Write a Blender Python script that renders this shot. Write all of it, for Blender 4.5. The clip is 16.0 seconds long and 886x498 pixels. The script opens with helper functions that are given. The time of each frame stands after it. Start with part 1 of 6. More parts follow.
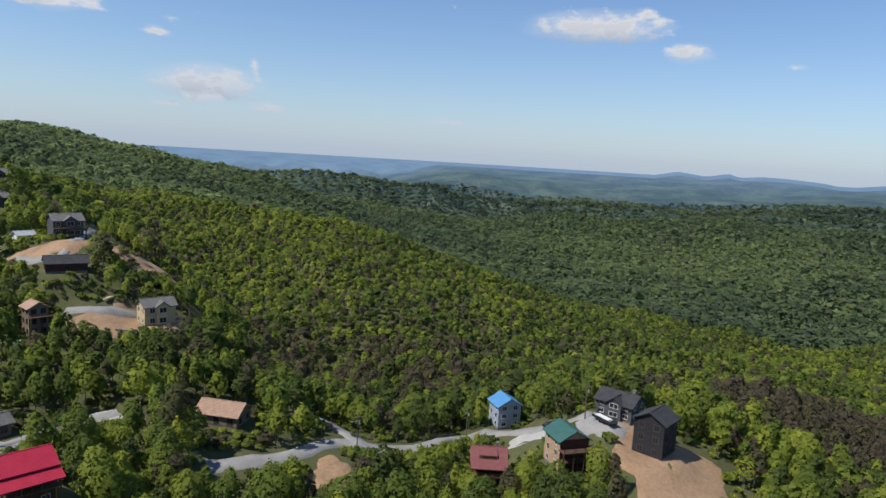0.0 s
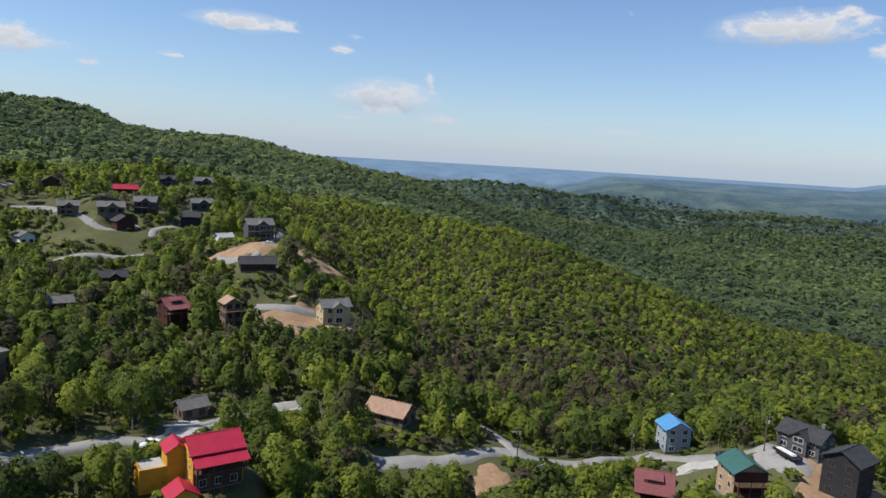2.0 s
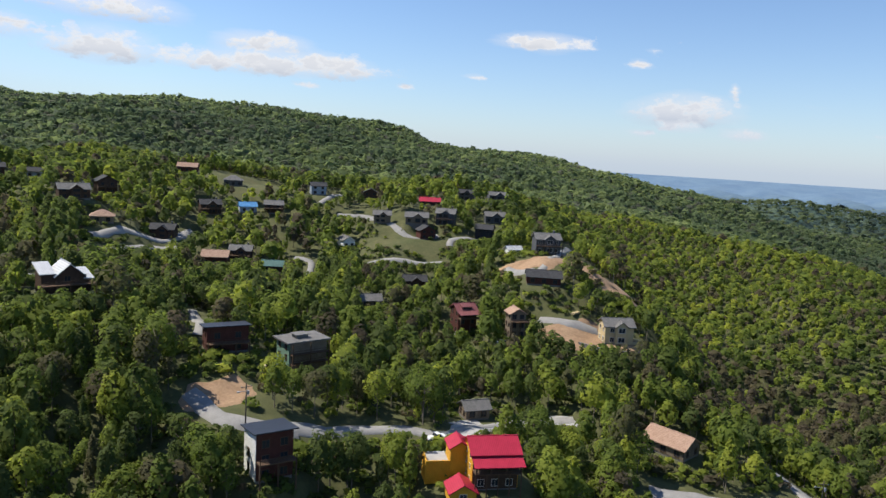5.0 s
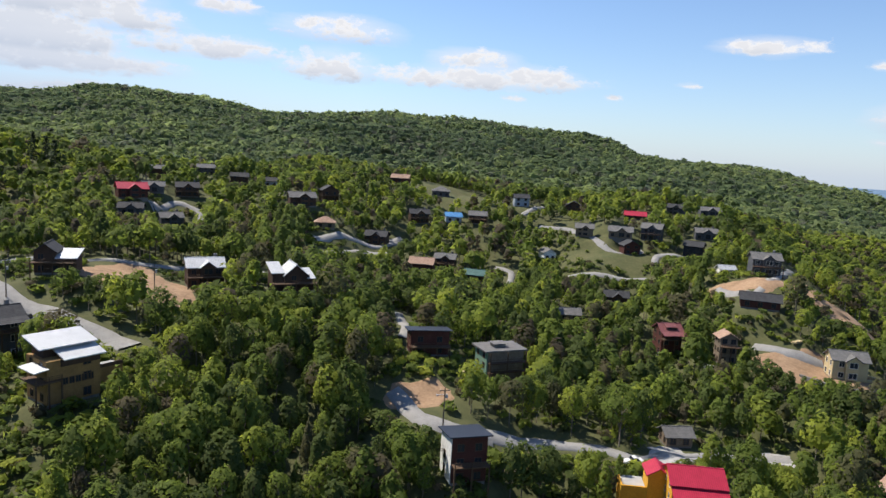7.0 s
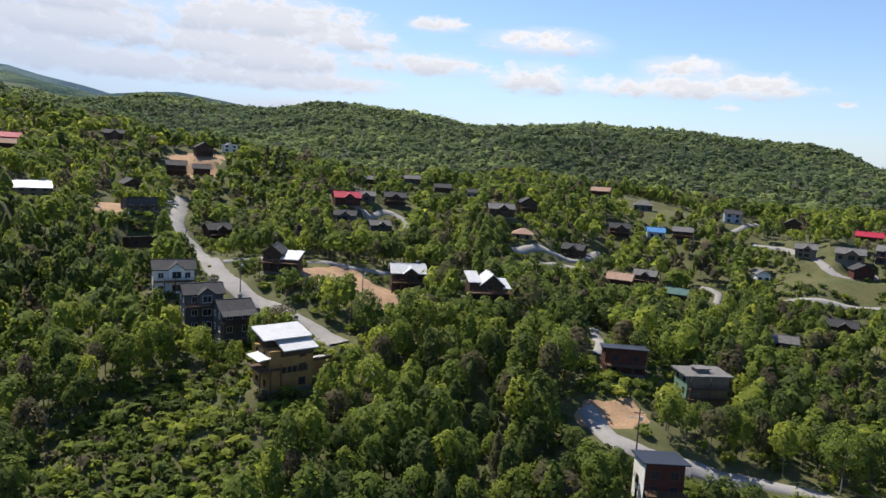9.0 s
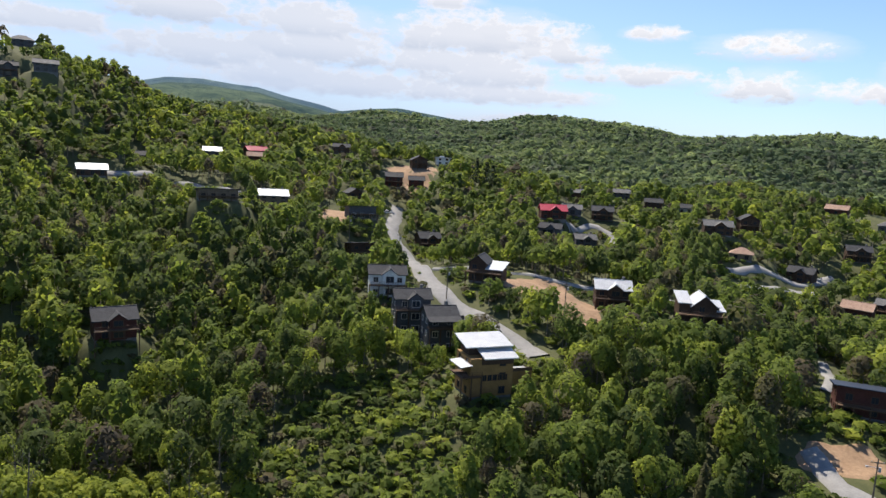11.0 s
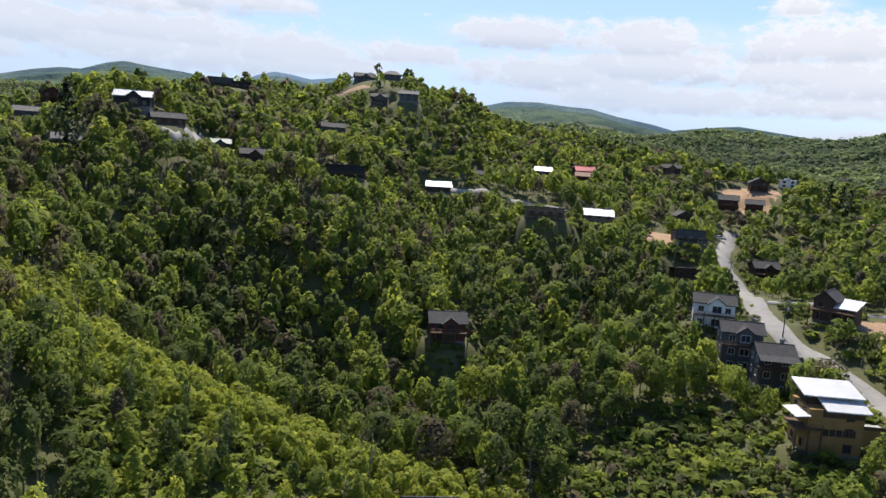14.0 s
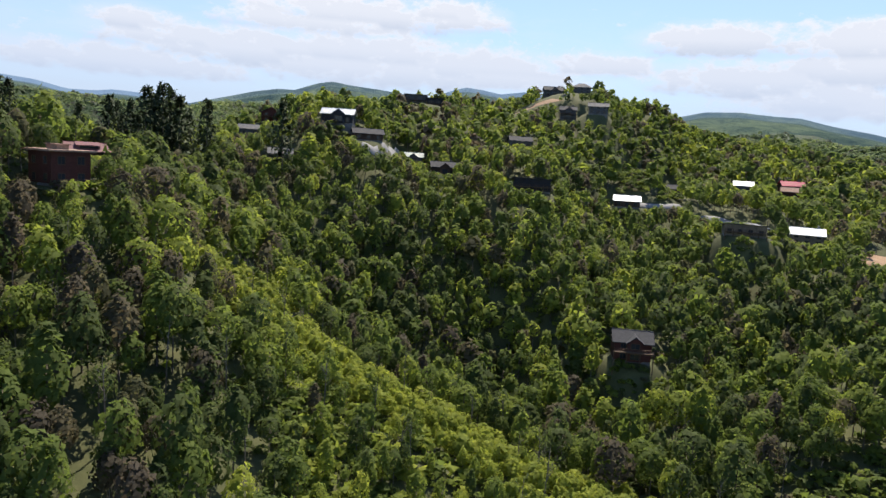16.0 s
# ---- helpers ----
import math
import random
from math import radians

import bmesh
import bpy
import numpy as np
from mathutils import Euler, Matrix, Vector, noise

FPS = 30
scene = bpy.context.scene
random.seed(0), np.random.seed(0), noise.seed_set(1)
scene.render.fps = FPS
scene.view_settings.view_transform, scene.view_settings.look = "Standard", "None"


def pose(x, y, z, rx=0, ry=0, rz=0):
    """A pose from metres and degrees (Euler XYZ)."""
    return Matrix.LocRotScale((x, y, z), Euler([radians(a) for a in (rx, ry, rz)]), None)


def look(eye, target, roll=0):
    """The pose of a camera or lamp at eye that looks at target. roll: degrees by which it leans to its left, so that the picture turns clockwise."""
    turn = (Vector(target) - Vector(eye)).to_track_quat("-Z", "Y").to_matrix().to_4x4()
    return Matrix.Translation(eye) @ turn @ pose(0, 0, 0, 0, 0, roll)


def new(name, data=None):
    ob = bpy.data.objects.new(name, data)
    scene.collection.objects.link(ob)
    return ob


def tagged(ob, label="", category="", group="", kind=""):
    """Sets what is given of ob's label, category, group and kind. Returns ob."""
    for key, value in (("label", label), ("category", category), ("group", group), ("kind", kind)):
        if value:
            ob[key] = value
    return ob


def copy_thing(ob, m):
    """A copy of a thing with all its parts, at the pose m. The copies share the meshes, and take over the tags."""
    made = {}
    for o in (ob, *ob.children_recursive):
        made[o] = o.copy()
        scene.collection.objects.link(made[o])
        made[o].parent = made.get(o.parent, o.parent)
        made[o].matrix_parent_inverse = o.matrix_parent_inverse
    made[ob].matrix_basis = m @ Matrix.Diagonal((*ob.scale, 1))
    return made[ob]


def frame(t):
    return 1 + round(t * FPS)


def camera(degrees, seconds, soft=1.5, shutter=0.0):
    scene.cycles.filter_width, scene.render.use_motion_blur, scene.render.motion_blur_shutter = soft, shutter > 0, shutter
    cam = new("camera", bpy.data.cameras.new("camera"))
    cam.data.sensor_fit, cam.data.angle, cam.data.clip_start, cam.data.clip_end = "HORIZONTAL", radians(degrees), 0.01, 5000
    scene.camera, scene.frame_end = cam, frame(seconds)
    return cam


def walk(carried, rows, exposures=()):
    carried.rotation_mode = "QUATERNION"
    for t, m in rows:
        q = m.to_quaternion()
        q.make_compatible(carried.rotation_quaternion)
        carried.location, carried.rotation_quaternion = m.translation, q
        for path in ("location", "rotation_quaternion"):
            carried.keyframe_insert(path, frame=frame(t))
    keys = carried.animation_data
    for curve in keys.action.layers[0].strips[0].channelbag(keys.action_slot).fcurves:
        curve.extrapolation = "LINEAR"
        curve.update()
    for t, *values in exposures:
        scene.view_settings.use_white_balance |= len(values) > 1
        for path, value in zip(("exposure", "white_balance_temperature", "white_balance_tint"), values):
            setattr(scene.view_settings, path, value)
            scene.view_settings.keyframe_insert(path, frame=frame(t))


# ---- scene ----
# ---- camera and walk: a drone hovering over the hollow, turning to its left ----
EYE = 90.0
cam = camera(64.2, 16.0, soft=1.5)
TURNS = [
    (0, -0.40, -7.79, 3.41),
    (0.5, 2.53, -7.76, 3.37),
    (1, 5.67, -7.74, 3.30),
    (1.5, 9.03, -7.73, 3.28),
    (2, 13.19, -7.74, 3.35),
    (2.5, 17.21, -7.76, 3.39),
    (3, 21.19, -7.78, 3.39),
    (3.5, 25.20, -7.80, 3.42),
    (6, 44.33, -7.76, 3.33),
    (6.5, 48.74, -7.77, 3.34),
    (7, 52.67, -7.74, 3.35),
    (7.5, 56.68, -7.73, 3.36),
    (8, 60.78, -7.73, 3.40),
    (8.5, 64.66, -7.71, 3.38),
    (9, 68.69, -7.69, 3.40),
    (11.5, 89.76, -7.65, 3.54),
    (12, 94.09, -7.65, 3.59),
    (12.5, 97.65, -7.62, 3.56),
    (13, 102.01, -7.62, 3.58),
    (13.5, 106.82, -7.64, 3.65),
    (14, 111.30, -7.64, 3.66),
    (14.5, 115.68, -7.63, 3.66),
    (15, 119.93, -7.62, 3.69),
    (15.5, 123.16, -7.57, 3.66),
    (16, 126.29, -7.51, 3.59)
]


def aim(yaw, pitch):
    y, p = radians(yaw), radians(pitch)
    return (-100 * math.sin(y) * math.cos(p), 100 * math.cos(y) * math.cos(p), EYE + 100 * math.sin(p))


walk(cam, [(t, look((0, 0, EYE), aim(yaw, pitch), roll)) for t, yaw, pitch, roll in TURNS],
     [(0, 0.1, 6250, 10), (3.5, 0.3, 6400, 10), (7, 0.48, 6550, 11), (9, 0.54, 6600, 12), (12, 0.62, 6600, 12), (16, 0.68, 6650, 12)])

# ---- world, sun and exposure ----
def mix_node(n, l, fac, a, b, mode="MIX"):
    m = n.new("ShaderNodeMix")
    m.data_type, m.blend_type = "RGBA", mode
    for sock, v in ((m.inputs[0], fac), (m.inputs[6], a), (m.inputs[7], b)):
        if isinstance(v, (int, float)):
            sock.default_value = v
        elif isinstance(v, tuple):
            sock.default_value = (*v, 1)
        else:
            l.new(v, sock)
    return m.outputs[2]


SUN_AZ, SUN_EL = 112.0, 54.0
world = bpy.data.worlds.new("sky")
scene.world = world
world.use_nodes = True
wn = world.node_tree.nodes
sky = wn.new("ShaderNodeTexSky")
sky.sky_type, sky.sun_disc = "NISHITA", False
sky.sun_elevation, sky.sun_rotation = radians(SUN_EL), radians(-SUN_AZ)
sky.air_density, sky.dust_density, sky.ozone_density = 1.0, 0.1, 2.0
wn["Background"].inputs["Strength"].default_value = 0.1
world.node_tree.links.new(mix_node(wn, world.node_tree.links, 1.0, sky.outputs[0], (0.88, 0.98, 1.13), "MULTIPLY"), wn["Background"].inputs["Color"])
sun = new("sun", bpy.data.lights.new("sun", "SUN"))
sun.data.energy, sun.data.angle, sun.data.color = 5.0, radians(0.5), (1.0, 0.925, 0.8)
a_, e_ = radians(SUN_AZ), radians(SUN_EL)
sun.matrix_world = look((-300 * math.sin(a_) * math.cos(e_), 300 * math.cos(a_) * math.cos(e_), 300 * math.sin(e_) + 200), (0, 0, 200))

# ---- materials ----
MATS = {}


def material(name, build):
    if name not in MATS:
        m = bpy.data.materials.new(name)
        m.use_nodes = True
        nt = m.node_tree
        build(m, nt.nodes, nt.links, nt.nodes["Principled BSDF"])
        MATS[name] = m
    return MATS[name]


def noise_node(n, l, scale, detail=4.0, rough=0.6, stretch=None):
    g = n.new("ShaderNodeNewGeometry")
    t = n.new("ShaderNodeTexNoise")
    t.inputs["Scale"].default_value, t.inputs["Detail"].default_value, t.inputs["Roughness"].default_value = scale, detail, rough
    if stretch:
        mp = n.new("ShaderNodeMapping")
        mp.inputs["Scale"].default_value = stretch
        l.new(g.outputs["Position"], mp.inputs["Vector"])
        l.new(mp.outputs[0], t.inputs["Vector"])
    else:
        l.new(g.outputs["Position"], t.inputs["Vector"])
    return t


def ramp_node(n, l, source, stops):
    r = n.new("ShaderNodeValToRGB")
    e = r.color_ramp.elements
    while len(e) < len(stops):
        e.new(0.5)
    for k, (at, c) in zip(e, stops):
        k.position, k.color = at, (*c, 1)
    l.new(source, r.inputs[0])
    return r


def bump(n, l, p, source, strength, distance):
    b = n.new("ShaderNodeBump")
    b.inputs["Strength"].default_value, b.inputs["Distance"].default_value = strength, distance
    l.new(source, b.inputs["Height"])
    l.new(b.outputs[0], p.inputs["Normal"])


def mottled(name, dark, light, scale=1.0, rough=0.85, metal=0.0, fine=8.0, relief=0.02, stretch=None):
    """A worn plain surface: large stains and fine grain."""
    def build(m, n, l, p):
        a = noise_node(n, l, scale, 5, 0.65, stretch)
        b = noise_node(n, l, scale * fine, 3, 0.6, stretch)
        c = ramp_node(n, l, a.outputs[0], [(0.3, dark), (0.7, light)])
        d = mix_node(n, l, 0.35, c.outputs[0], ramp_node(n, l, b.outputs[0], [(0.3, dark), (0.7, light)]).outputs[0])
        l.new(d, p.inputs["Base Color"])
        p.inputs["Roughness"].default_value, p.inputs["Metallic"].default_value = rough, metal
        p.inputs["Specular IOR Level"].default_value = 0.25
        bump(n, l, p, b.outputs[0], 0.4, relief)
    return material(name, build)


def boarded(name, dark, light, pitch=0.3, rough=0.8, upright=False, metal=0.0, depth=0.05):
    """Boards, logs or roofing ribs: a wave in the object's own axes, with weathering."""
    def build(m, n, l, p):
        tc = n.new("ShaderNodeTexCoord")
        sx = n.new("ShaderNodeSeparateXYZ")
        l.new(tc.outputs["Object"], sx.inputs[0])
        ml = n.new("ShaderNodeMath")
        ml.operation = "MULTIPLY"
        ml.inputs[1].default_value = 1.0 / pitch
        l.new(sx.outputs["X" if upright else "Z"], ml.inputs[0])
        fr = n.new("ShaderNodeMath")
        fr.operation = "PINGPONG"
        fr.inputs[1].default_value = 0.5
        l.new(ml.outputs[0], fr.inputs[0])
        a = noise_node(n, l, 0.8, 5, 0.7)
        c = ramp_node(n, l, a.outputs[0], [(0.3, dark), (0.7, light)])
        g = ramp_node(n, l, fr.outputs[0], [(0.0, (0.35, 0.35, 0.35)), (0.12, (1, 1, 1))])
        l.new(mix_node(n, l, 0.8, c.outputs[0], g.outputs[0], "MULTIPLY"), p.inputs["Base Color"])
        p.inputs["Roughness"].default_value, p.inputs["Metallic"].default_value = rough, metal
        p.inputs["Specular IOR Level"].default_value = 0.3
        bump(n, l, p, fr.outputs[0], 0.5, depth)
    return material(name, build)


def leafy(name, hues, through_light=0.6):
    """Spring leaves; each tree has its own hue by the attribute 'hue', each spray varies a little."""
    def build(m, n, l, p):
        at = n.new("ShaderNodeAttribute")
        at.attribute_name = "hue"
        gi = n.new("ShaderNodeNewGeometry")
        base = ramp_node(n, l, at.outputs["Fac"], hues)
        var = ramp_node(n, l, gi.outputs["Random Per Island"], [(0.0, (0.8, 0.82, 0.78)), (1.0, (1.18, 1.16, 1.12))])
        col = mix_node(n, l, 1.0, base.outputs[0], var.outputs[0], "MULTIPLY")
        l.new(col, p.inputs["Base Color"])
        p.inputs["Roughness"].default_value = 0.75
        p.inputs["Specular IOR Level"].default_value = 0.2
        tr = n.new("ShaderNodeBsdfTranslucent")
        l.new(col, tr.inputs["Color"])
        mx = n.new("ShaderNodeMixShader")
        mx.inputs[0].default_value = through_light
        l.new(p.outputs[0], mx.inputs[1])
        l.new(tr.outputs[0], mx.inputs[2])
        l.new(mx.outputs[0], n["Material Output"].inputs["Surface"])
    return material(name, build)


HUES = [(0.0, (0.105, 0.088, 0.064)), (0.14, (0.13, 0.115, 0.066)), (0.28, (0.082, 0.112, 0.034)), (0.5, (0.14, 0.19, 0.038)),
        (0.75, (0.222, 0.27, 0.045)), (1.0, (0.31, 0.345, 0.052))]
# Leaf colours for far woods, made paler and bluer to imitate haze.
HAZED_HUES = [(0.0, (0.13, 0.135, 0.105)), (0.3, (0.1, 0.14, 0.08)), (0.55, (0.145, 0.195, 0.09)), (1.0, (0.225, 0.275, 0.11))]
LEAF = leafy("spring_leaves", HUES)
FARLEAF = leafy("mountain_leaves_hazed", HAZED_HUES)
# Still greyer leaf colours, with the haze of the farthest woods mixed in.
HAZELEAF = leafy("valley_leaves_hazed", [(0.0, (0.07, 0.085, 0.068)), (0.3, (0.058, 0.085, 0.056)), (0.55, (0.09, 0.122, 0.066)), (1.0, (0.145, 0.18, 0.082))])
PINE = leafy("pine_needles", [(0.0, (0.028, 0.045, 0.022)), (1.0, (0.05, 0.07, 0.03))], 0.15)
BARK = mottled("grey_bark", (0.09, 0.075, 0.06), (0.2, 0.175, 0.145), 2.0)
FLOOR = mottled("forest_floor", (0.042, 0.052, 0.02), (0.105, 0.105, 0.044), 0.16, 0.95, fine=9, relief=0.2)
FARWOOD = mottled("far_woods", (0.04, 0.06, 0.036), (0.08, 0.105, 0.055), 0.011, 0.95, fine=7, relief=2.5)
GRAVEL = mottled("pale_gravel_road", (0.19, 0.185, 0.18), (0.29, 0.285, 0.275), 0.35, 0.95)
CLAY = mottled("orange_clay", (0.2, 0.125, 0.075), (0.37, 0.25, 0.155), 0.16, 0.95, relief=0.1)
TURF = mottled("thin_grass", (0.05, 0.066, 0.022), (0.12, 0.11, 0.05), 0.12, 0.95, relief=0.1)
CONCRETE = mottled("pale_concrete", (0.27, 0.265, 0.255), (0.4, 0.39, 0.375), 0.5)
ROOFS = {
    "dark": boarded("charcoal_shingles", (0.028, 0.029, 0.033), (0.055, 0.056, 0.06), 0.22, 0.85),
    "grey": boarded("weathered_grey_shingles", (0.1, 0.098, 0.095), (0.17, 0.165, 0.16), 0.22, 0.85),
    "white": boarded("bright_galvanised_roofing", (0.42, 0.43, 0.44), (0.56, 0.57, 0.58), 0.45, 0.5, True, 0.2),
    "red": boarded("crimson_metal_roofing", (0.33, 0.016, 0.04), (0.42, 0.024, 0.055), 0.45, 0.5, True),
    "blue": boarded("blue_metal_roofing", (0.06, 0.2, 0.42), (0.1, 0.28, 0.52), 0.45, 0.5, True),
    "teal": boarded("green_metal_roofing", (0.03, 0.09, 0.082), (0.05, 0.13, 0.115), 0.45, 0.5, True),
    "maroon": boarded("maroon_metal_roofing", (0.16, 0.055, 0.055), (0.22, 0.08, 0.08), 0.45, 0.55, True),
    "tan": boarded("tan_shingles", (0.27, 0.17, 0.12), (0.4, 0.27, 0.2), 0.22, 0.9),
    "navy": boarded("blue_black_roofing", (0.02, 0.026, 0.042), (0.035, 0.042, 0.06), 0.45, 0.5, True),
}
WALLS = {
    "log": boarded("dark_stained_logs", (0.045, 0.026, 0.018), (0.085, 0.05, 0.034), 0.25),
    "red_log": boarded("red_brown_stained_logs", (0.06, 0.019, 0.014), (0.095, 0.032, 0.024), 0.25),
    "slate": boarded("slate_grey_siding", (0.06, 0.065, 0.075), (0.095, 0.1, 0.112), 0.2),
    "black": boarded("black_siding", (0.018, 0.019, 0.023), (0.034, 0.035, 0.042), 0.2),
    "white": boarded("white_siding", (0.62, 0.62, 0.6), (0.76, 0.76, 0.74), 0.2),
    "tan": boarded("tan_log_siding", (0.33, 0.22, 0.14), (0.46, 0.32, 0.21), 0.25),
    "amber": boarded("amber_log_siding", (0.5, 0.25, 0.02), (0.66, 0.36, 0.035), 0.25),
    "ochre": mottled("ochre_wood_panels", (0.2, 0.115, 0.042), (0.31, 0.185, 0.07), 0.5),
    "sheathing": mottled("yellow_sheathing_boards", (0.42, 0.33, 0.18), (0.52, 0.42, 0.25), 0.6),
    "green": mottled("green_sheathing_boards", (0.11, 0.19, 0.14), (0.17, 0.27, 0.2), 0.6),
    "bluegrey": boarded("pale_blue_grey_siding", (0.25, 0.3, 0.37), (0.34, 0.39, 0.46), 0.2),
    "brown": boarded("weathered_brown_boards", (0.13, 0.1, 0.075), (0.22, 0.175, 0.13), 0.25),
}
GLASS = mottled("dark_window_glass", (0.02, 0.024, 0.03), (0.035, 0.04, 0.05), 0.3, 0.08, relief=0.0)
TRIM = mottled("pale_painted_trim", (0.5, 0.47, 0.42), (0.66, 0.63, 0.58), 2.0, 0.6)
DARKTRIM = mottled("brown_stained_timber", (0.07, 0.042, 0.026), (0.12, 0.075, 0.048), 2.0)
BLOCK = mottled("grey_block_foundation", (0.12, 0.115, 0.11), (0.2, 0.195, 0.19), 0.8)

# ---- plan of the hillsides: turn to the left of the first view, metres out, metres below or above the eye ----
KNOLL = [
    (24.9, 540, -52), (16.9, 540, -58), (6.4, 520, -65), (0.7, 500, -78), (-6, 480, -95), (-13.3, 460, -108), (-19.5, 440, -112),
    (6.1, 370, -86), (-6.4, 330, -101), (12.2, 280, -96), (0.5, 260, -98), (18.8, 400, -80), (-18.2, 290, -99), (-24, 280, -90),
    (-31.5, 250, -87), (-32, 185, -80), (-32, 130, -84), (-15, 110, -88), (0, 110, -88), (15, 120, -84), (8, 155, -74), (0, 170, -77), (24, 170, -68),
    (26.2, 292, -39), (24.9, 285, -41), (23.5, 276, -45), (22, 266, -48.5), (19.7, 256, -53), (20, 330, -66),
]
VALLEY = [
    (-15, 1000, -150), (-27, 650, -148), (-23, 1000, -142), (-30, 900, -126), (-30, 2000, -110), (-18.5, 2200, -140), (-10, 1300, -146),
    (-1, 1300, -140), (-5.5, 2500, -140), (5, 800, -112), (-8, 700, -135), (5, 2300, -130), (14, 2200, -135), (-45, 400, -110), (-45, 1000, -140),
    (-0.7, 3500, -58), (-3, 3500, -48), (-10, 3600, -52), (-18.5, 3800, -32), (-29, 4000, -42), (-40, 4000, -20), (21, 3700, -130), (13, 3700, -130), (4, 3700, -130),
    (21, 2600, -110), (-20, 4850, -80), (-35, 4850, -70), (-7, 4850, -75),
]
MOUNTAIN = [
    (31.6, 1100, -9), (24.8, 1150, -22), (17, 1250, -58), (17, 900, -72), (32, 750, -52), (57.5, 1150, 36), (46.5, 1200, 28), (38.6, 1200, -5),
    (29.6, 1250, -9), (20.4, 1350, -48), (54, 650, -36), (42.6, 650, -40), (29.4, 620, -46), (101, 1800, 124), (94, 1700, 82), (85.3, 1400, 60),
    (79.4, 1300, 66), (67.2, 1300, 42), (58, 1200, 43), (46.1, 1200, 28), (72.9, 600, -32), (50.7, 600, -32), (86, 700, -30), (97, 900, -10),
    (30, 2400, -120), (50, 2400, -60), (70, 2600, -40), (60, 4700, -60), (85, 4700, -40), (40, 4700, -60),
]
HOLLOW = [
    (90, 130, -56), (72, 140, -54), (62.4, 130, -61), (96, 170, -48), (74.5, 150, -51), (60.8, 165, -49), (49.8, 200, -51), (40, 200, -62), (30, 200, -64), (60, 230, -50), (75, 100, -62),
    (100, 100, -66), (45, 100, -82), (30, 100, -86), (60, 100, -74), (113.6, 440, 33), (110.2, 460, 29), (106.6, 480, 18), (118, 490, 24), (130, 490, 16), (124, 470, 20), (97.5, 520, 4), (93.8, 540, -2),
    (100.6, 480, 8), (95.8, 480, 2), (90.1, 500, -10), (84, 520, -15), (111, 340, -3), (115, 280, -25), (121, 220, -34), (106, 250, -40), (99, 220, -46),
    (101.2, 180, -58), (110.5, 220, -42), (104, 750, -20),
]
SPUR = [
    (140.8, 150, -34), (135.7, 140, -43), (128.2, 130, -48), (121.7, 125, -54), (111.5, 115, -59), (106, 110, -63), (122, 190, -61), (133, 200, -47),
    (112, 165, -64), (157, 100, -35), (155.3, 80, -42), (143.2, 85, -46), (129.2, 95, -50), (157.5, 120, -25), (149.6, 280, -10), (145.8, 330, -6),
    (135.8, 2200, 195), (129.8, 2300, 172), (125, 3500, 330), (120, 3500, 315), (104.6, 2500, 195), (94.5, 2300, 120), (89.8, 2000, 118),
    (155, 4000, 240), (151, 4000, 225), (137, 2300, 195), (125, 900, -20), (140, 900, -20), (155, 900, 0), (110, 1100, -20), (115, 4800, 100), (100, 4800, 60),
]
BEHIND = [
    (175, 120, -30), (175, 400, 5), (180, 1200, 40), (210, 150, -50), (210, 600, -20), (250, 200, -70), (250, 700, -60), (290, 200, -85), (290, 700, -100),
    (225, 2500, 60), (270, 2500, -60), (310, 2500, -110), (190, 4800, 150), (240, 4800, 50), (280, 4800, -60), (315, 4800, -60), (0, 30, -86), (120, 40, -66), (240, 40, -70),
]
# ---- houses: turn, metres out, degrees below the eye, width, depth, height, facing; form, roof, walls ----
HOUSES_EAST = [
    ("gable_front", "blue", "bluegrey", -6.4, 201, -21.3, 8.5, 8, 8, 26),
    ("gable_front", "teal", "tan", -11.7, 162, -23.7, 9, 9, 8.6, 30),
    ("gable_side", "maroon", "log", -5.3, 165, -25.5, 9.5, 9, 7.2, 4),
    ("cross", "dark", "slate", -15.7, 183, -19.5, 12, 9, 5, -25),
    ("gable_front", "dark", "black", -18.6, 170, -21.8, 9, 9, 10, -22),
    ("gable_side", "tan", "brown", 16.8, 175, -21.5, 13, 9, 3.6, -28),
    ("cross", "grey", "sheathing", 21.9, 225, -14.0, 11, 8, 6.8, 20),
    ("cross", "grey", "slate", 28.0, 289, -7.5, 12, 9, 7, 15),
    ("gable_side", "dark", "red_log", 28.0, 246, -10.0, 14, 8, 3.5, 5),
    ("gable_front", "tan", "brown", 30.0, 222, -14.4, 6, 6, 9.4, 20),
    ("gable_side", "white", "white", 30.6, 289, -7.8, 7, 5, 2.6, 25),
]
HOUSES_WEST = [
    ("shed_white", "navy", "red_log", 49.9, 126, -25.4, 8.2, 8, 9.4, 19),
    ("gable_side", "grey", "brown", 32.9, 170, -20.9, 7.5, 6, 3.4, 24),
    ("flat", "grey", "green", 47.5, 172, -17.7, 12, 8, 8.8, 28),
    ("shed", "navy", "red_log", 53.5, 172, -16.1, 11.5, 8, 6.2, 10),
    ("gable_side", "maroon", "red_log", 34.3, 232, -14.3, 8, 8, 9, 25),
    ("gable_side", "dark", "black", 33.0, 345, -6.8, 10, 8, 6.5, -10),
    ("cross", "grey", "slate", 32.3, 365, -5.4, 12, 8, 4.5, 10),
    ("cross", "grey", "brown", 41.4, 350, -5.9, 10, 8, 5, 0),
    ("cross", "grey", "brown", 38.6, 345, -5.8, 13, 9, 4, 0),
    ("cross", "grey", "slate", 36.2, 350, -5.8, 11, 9, 7, -10),
]
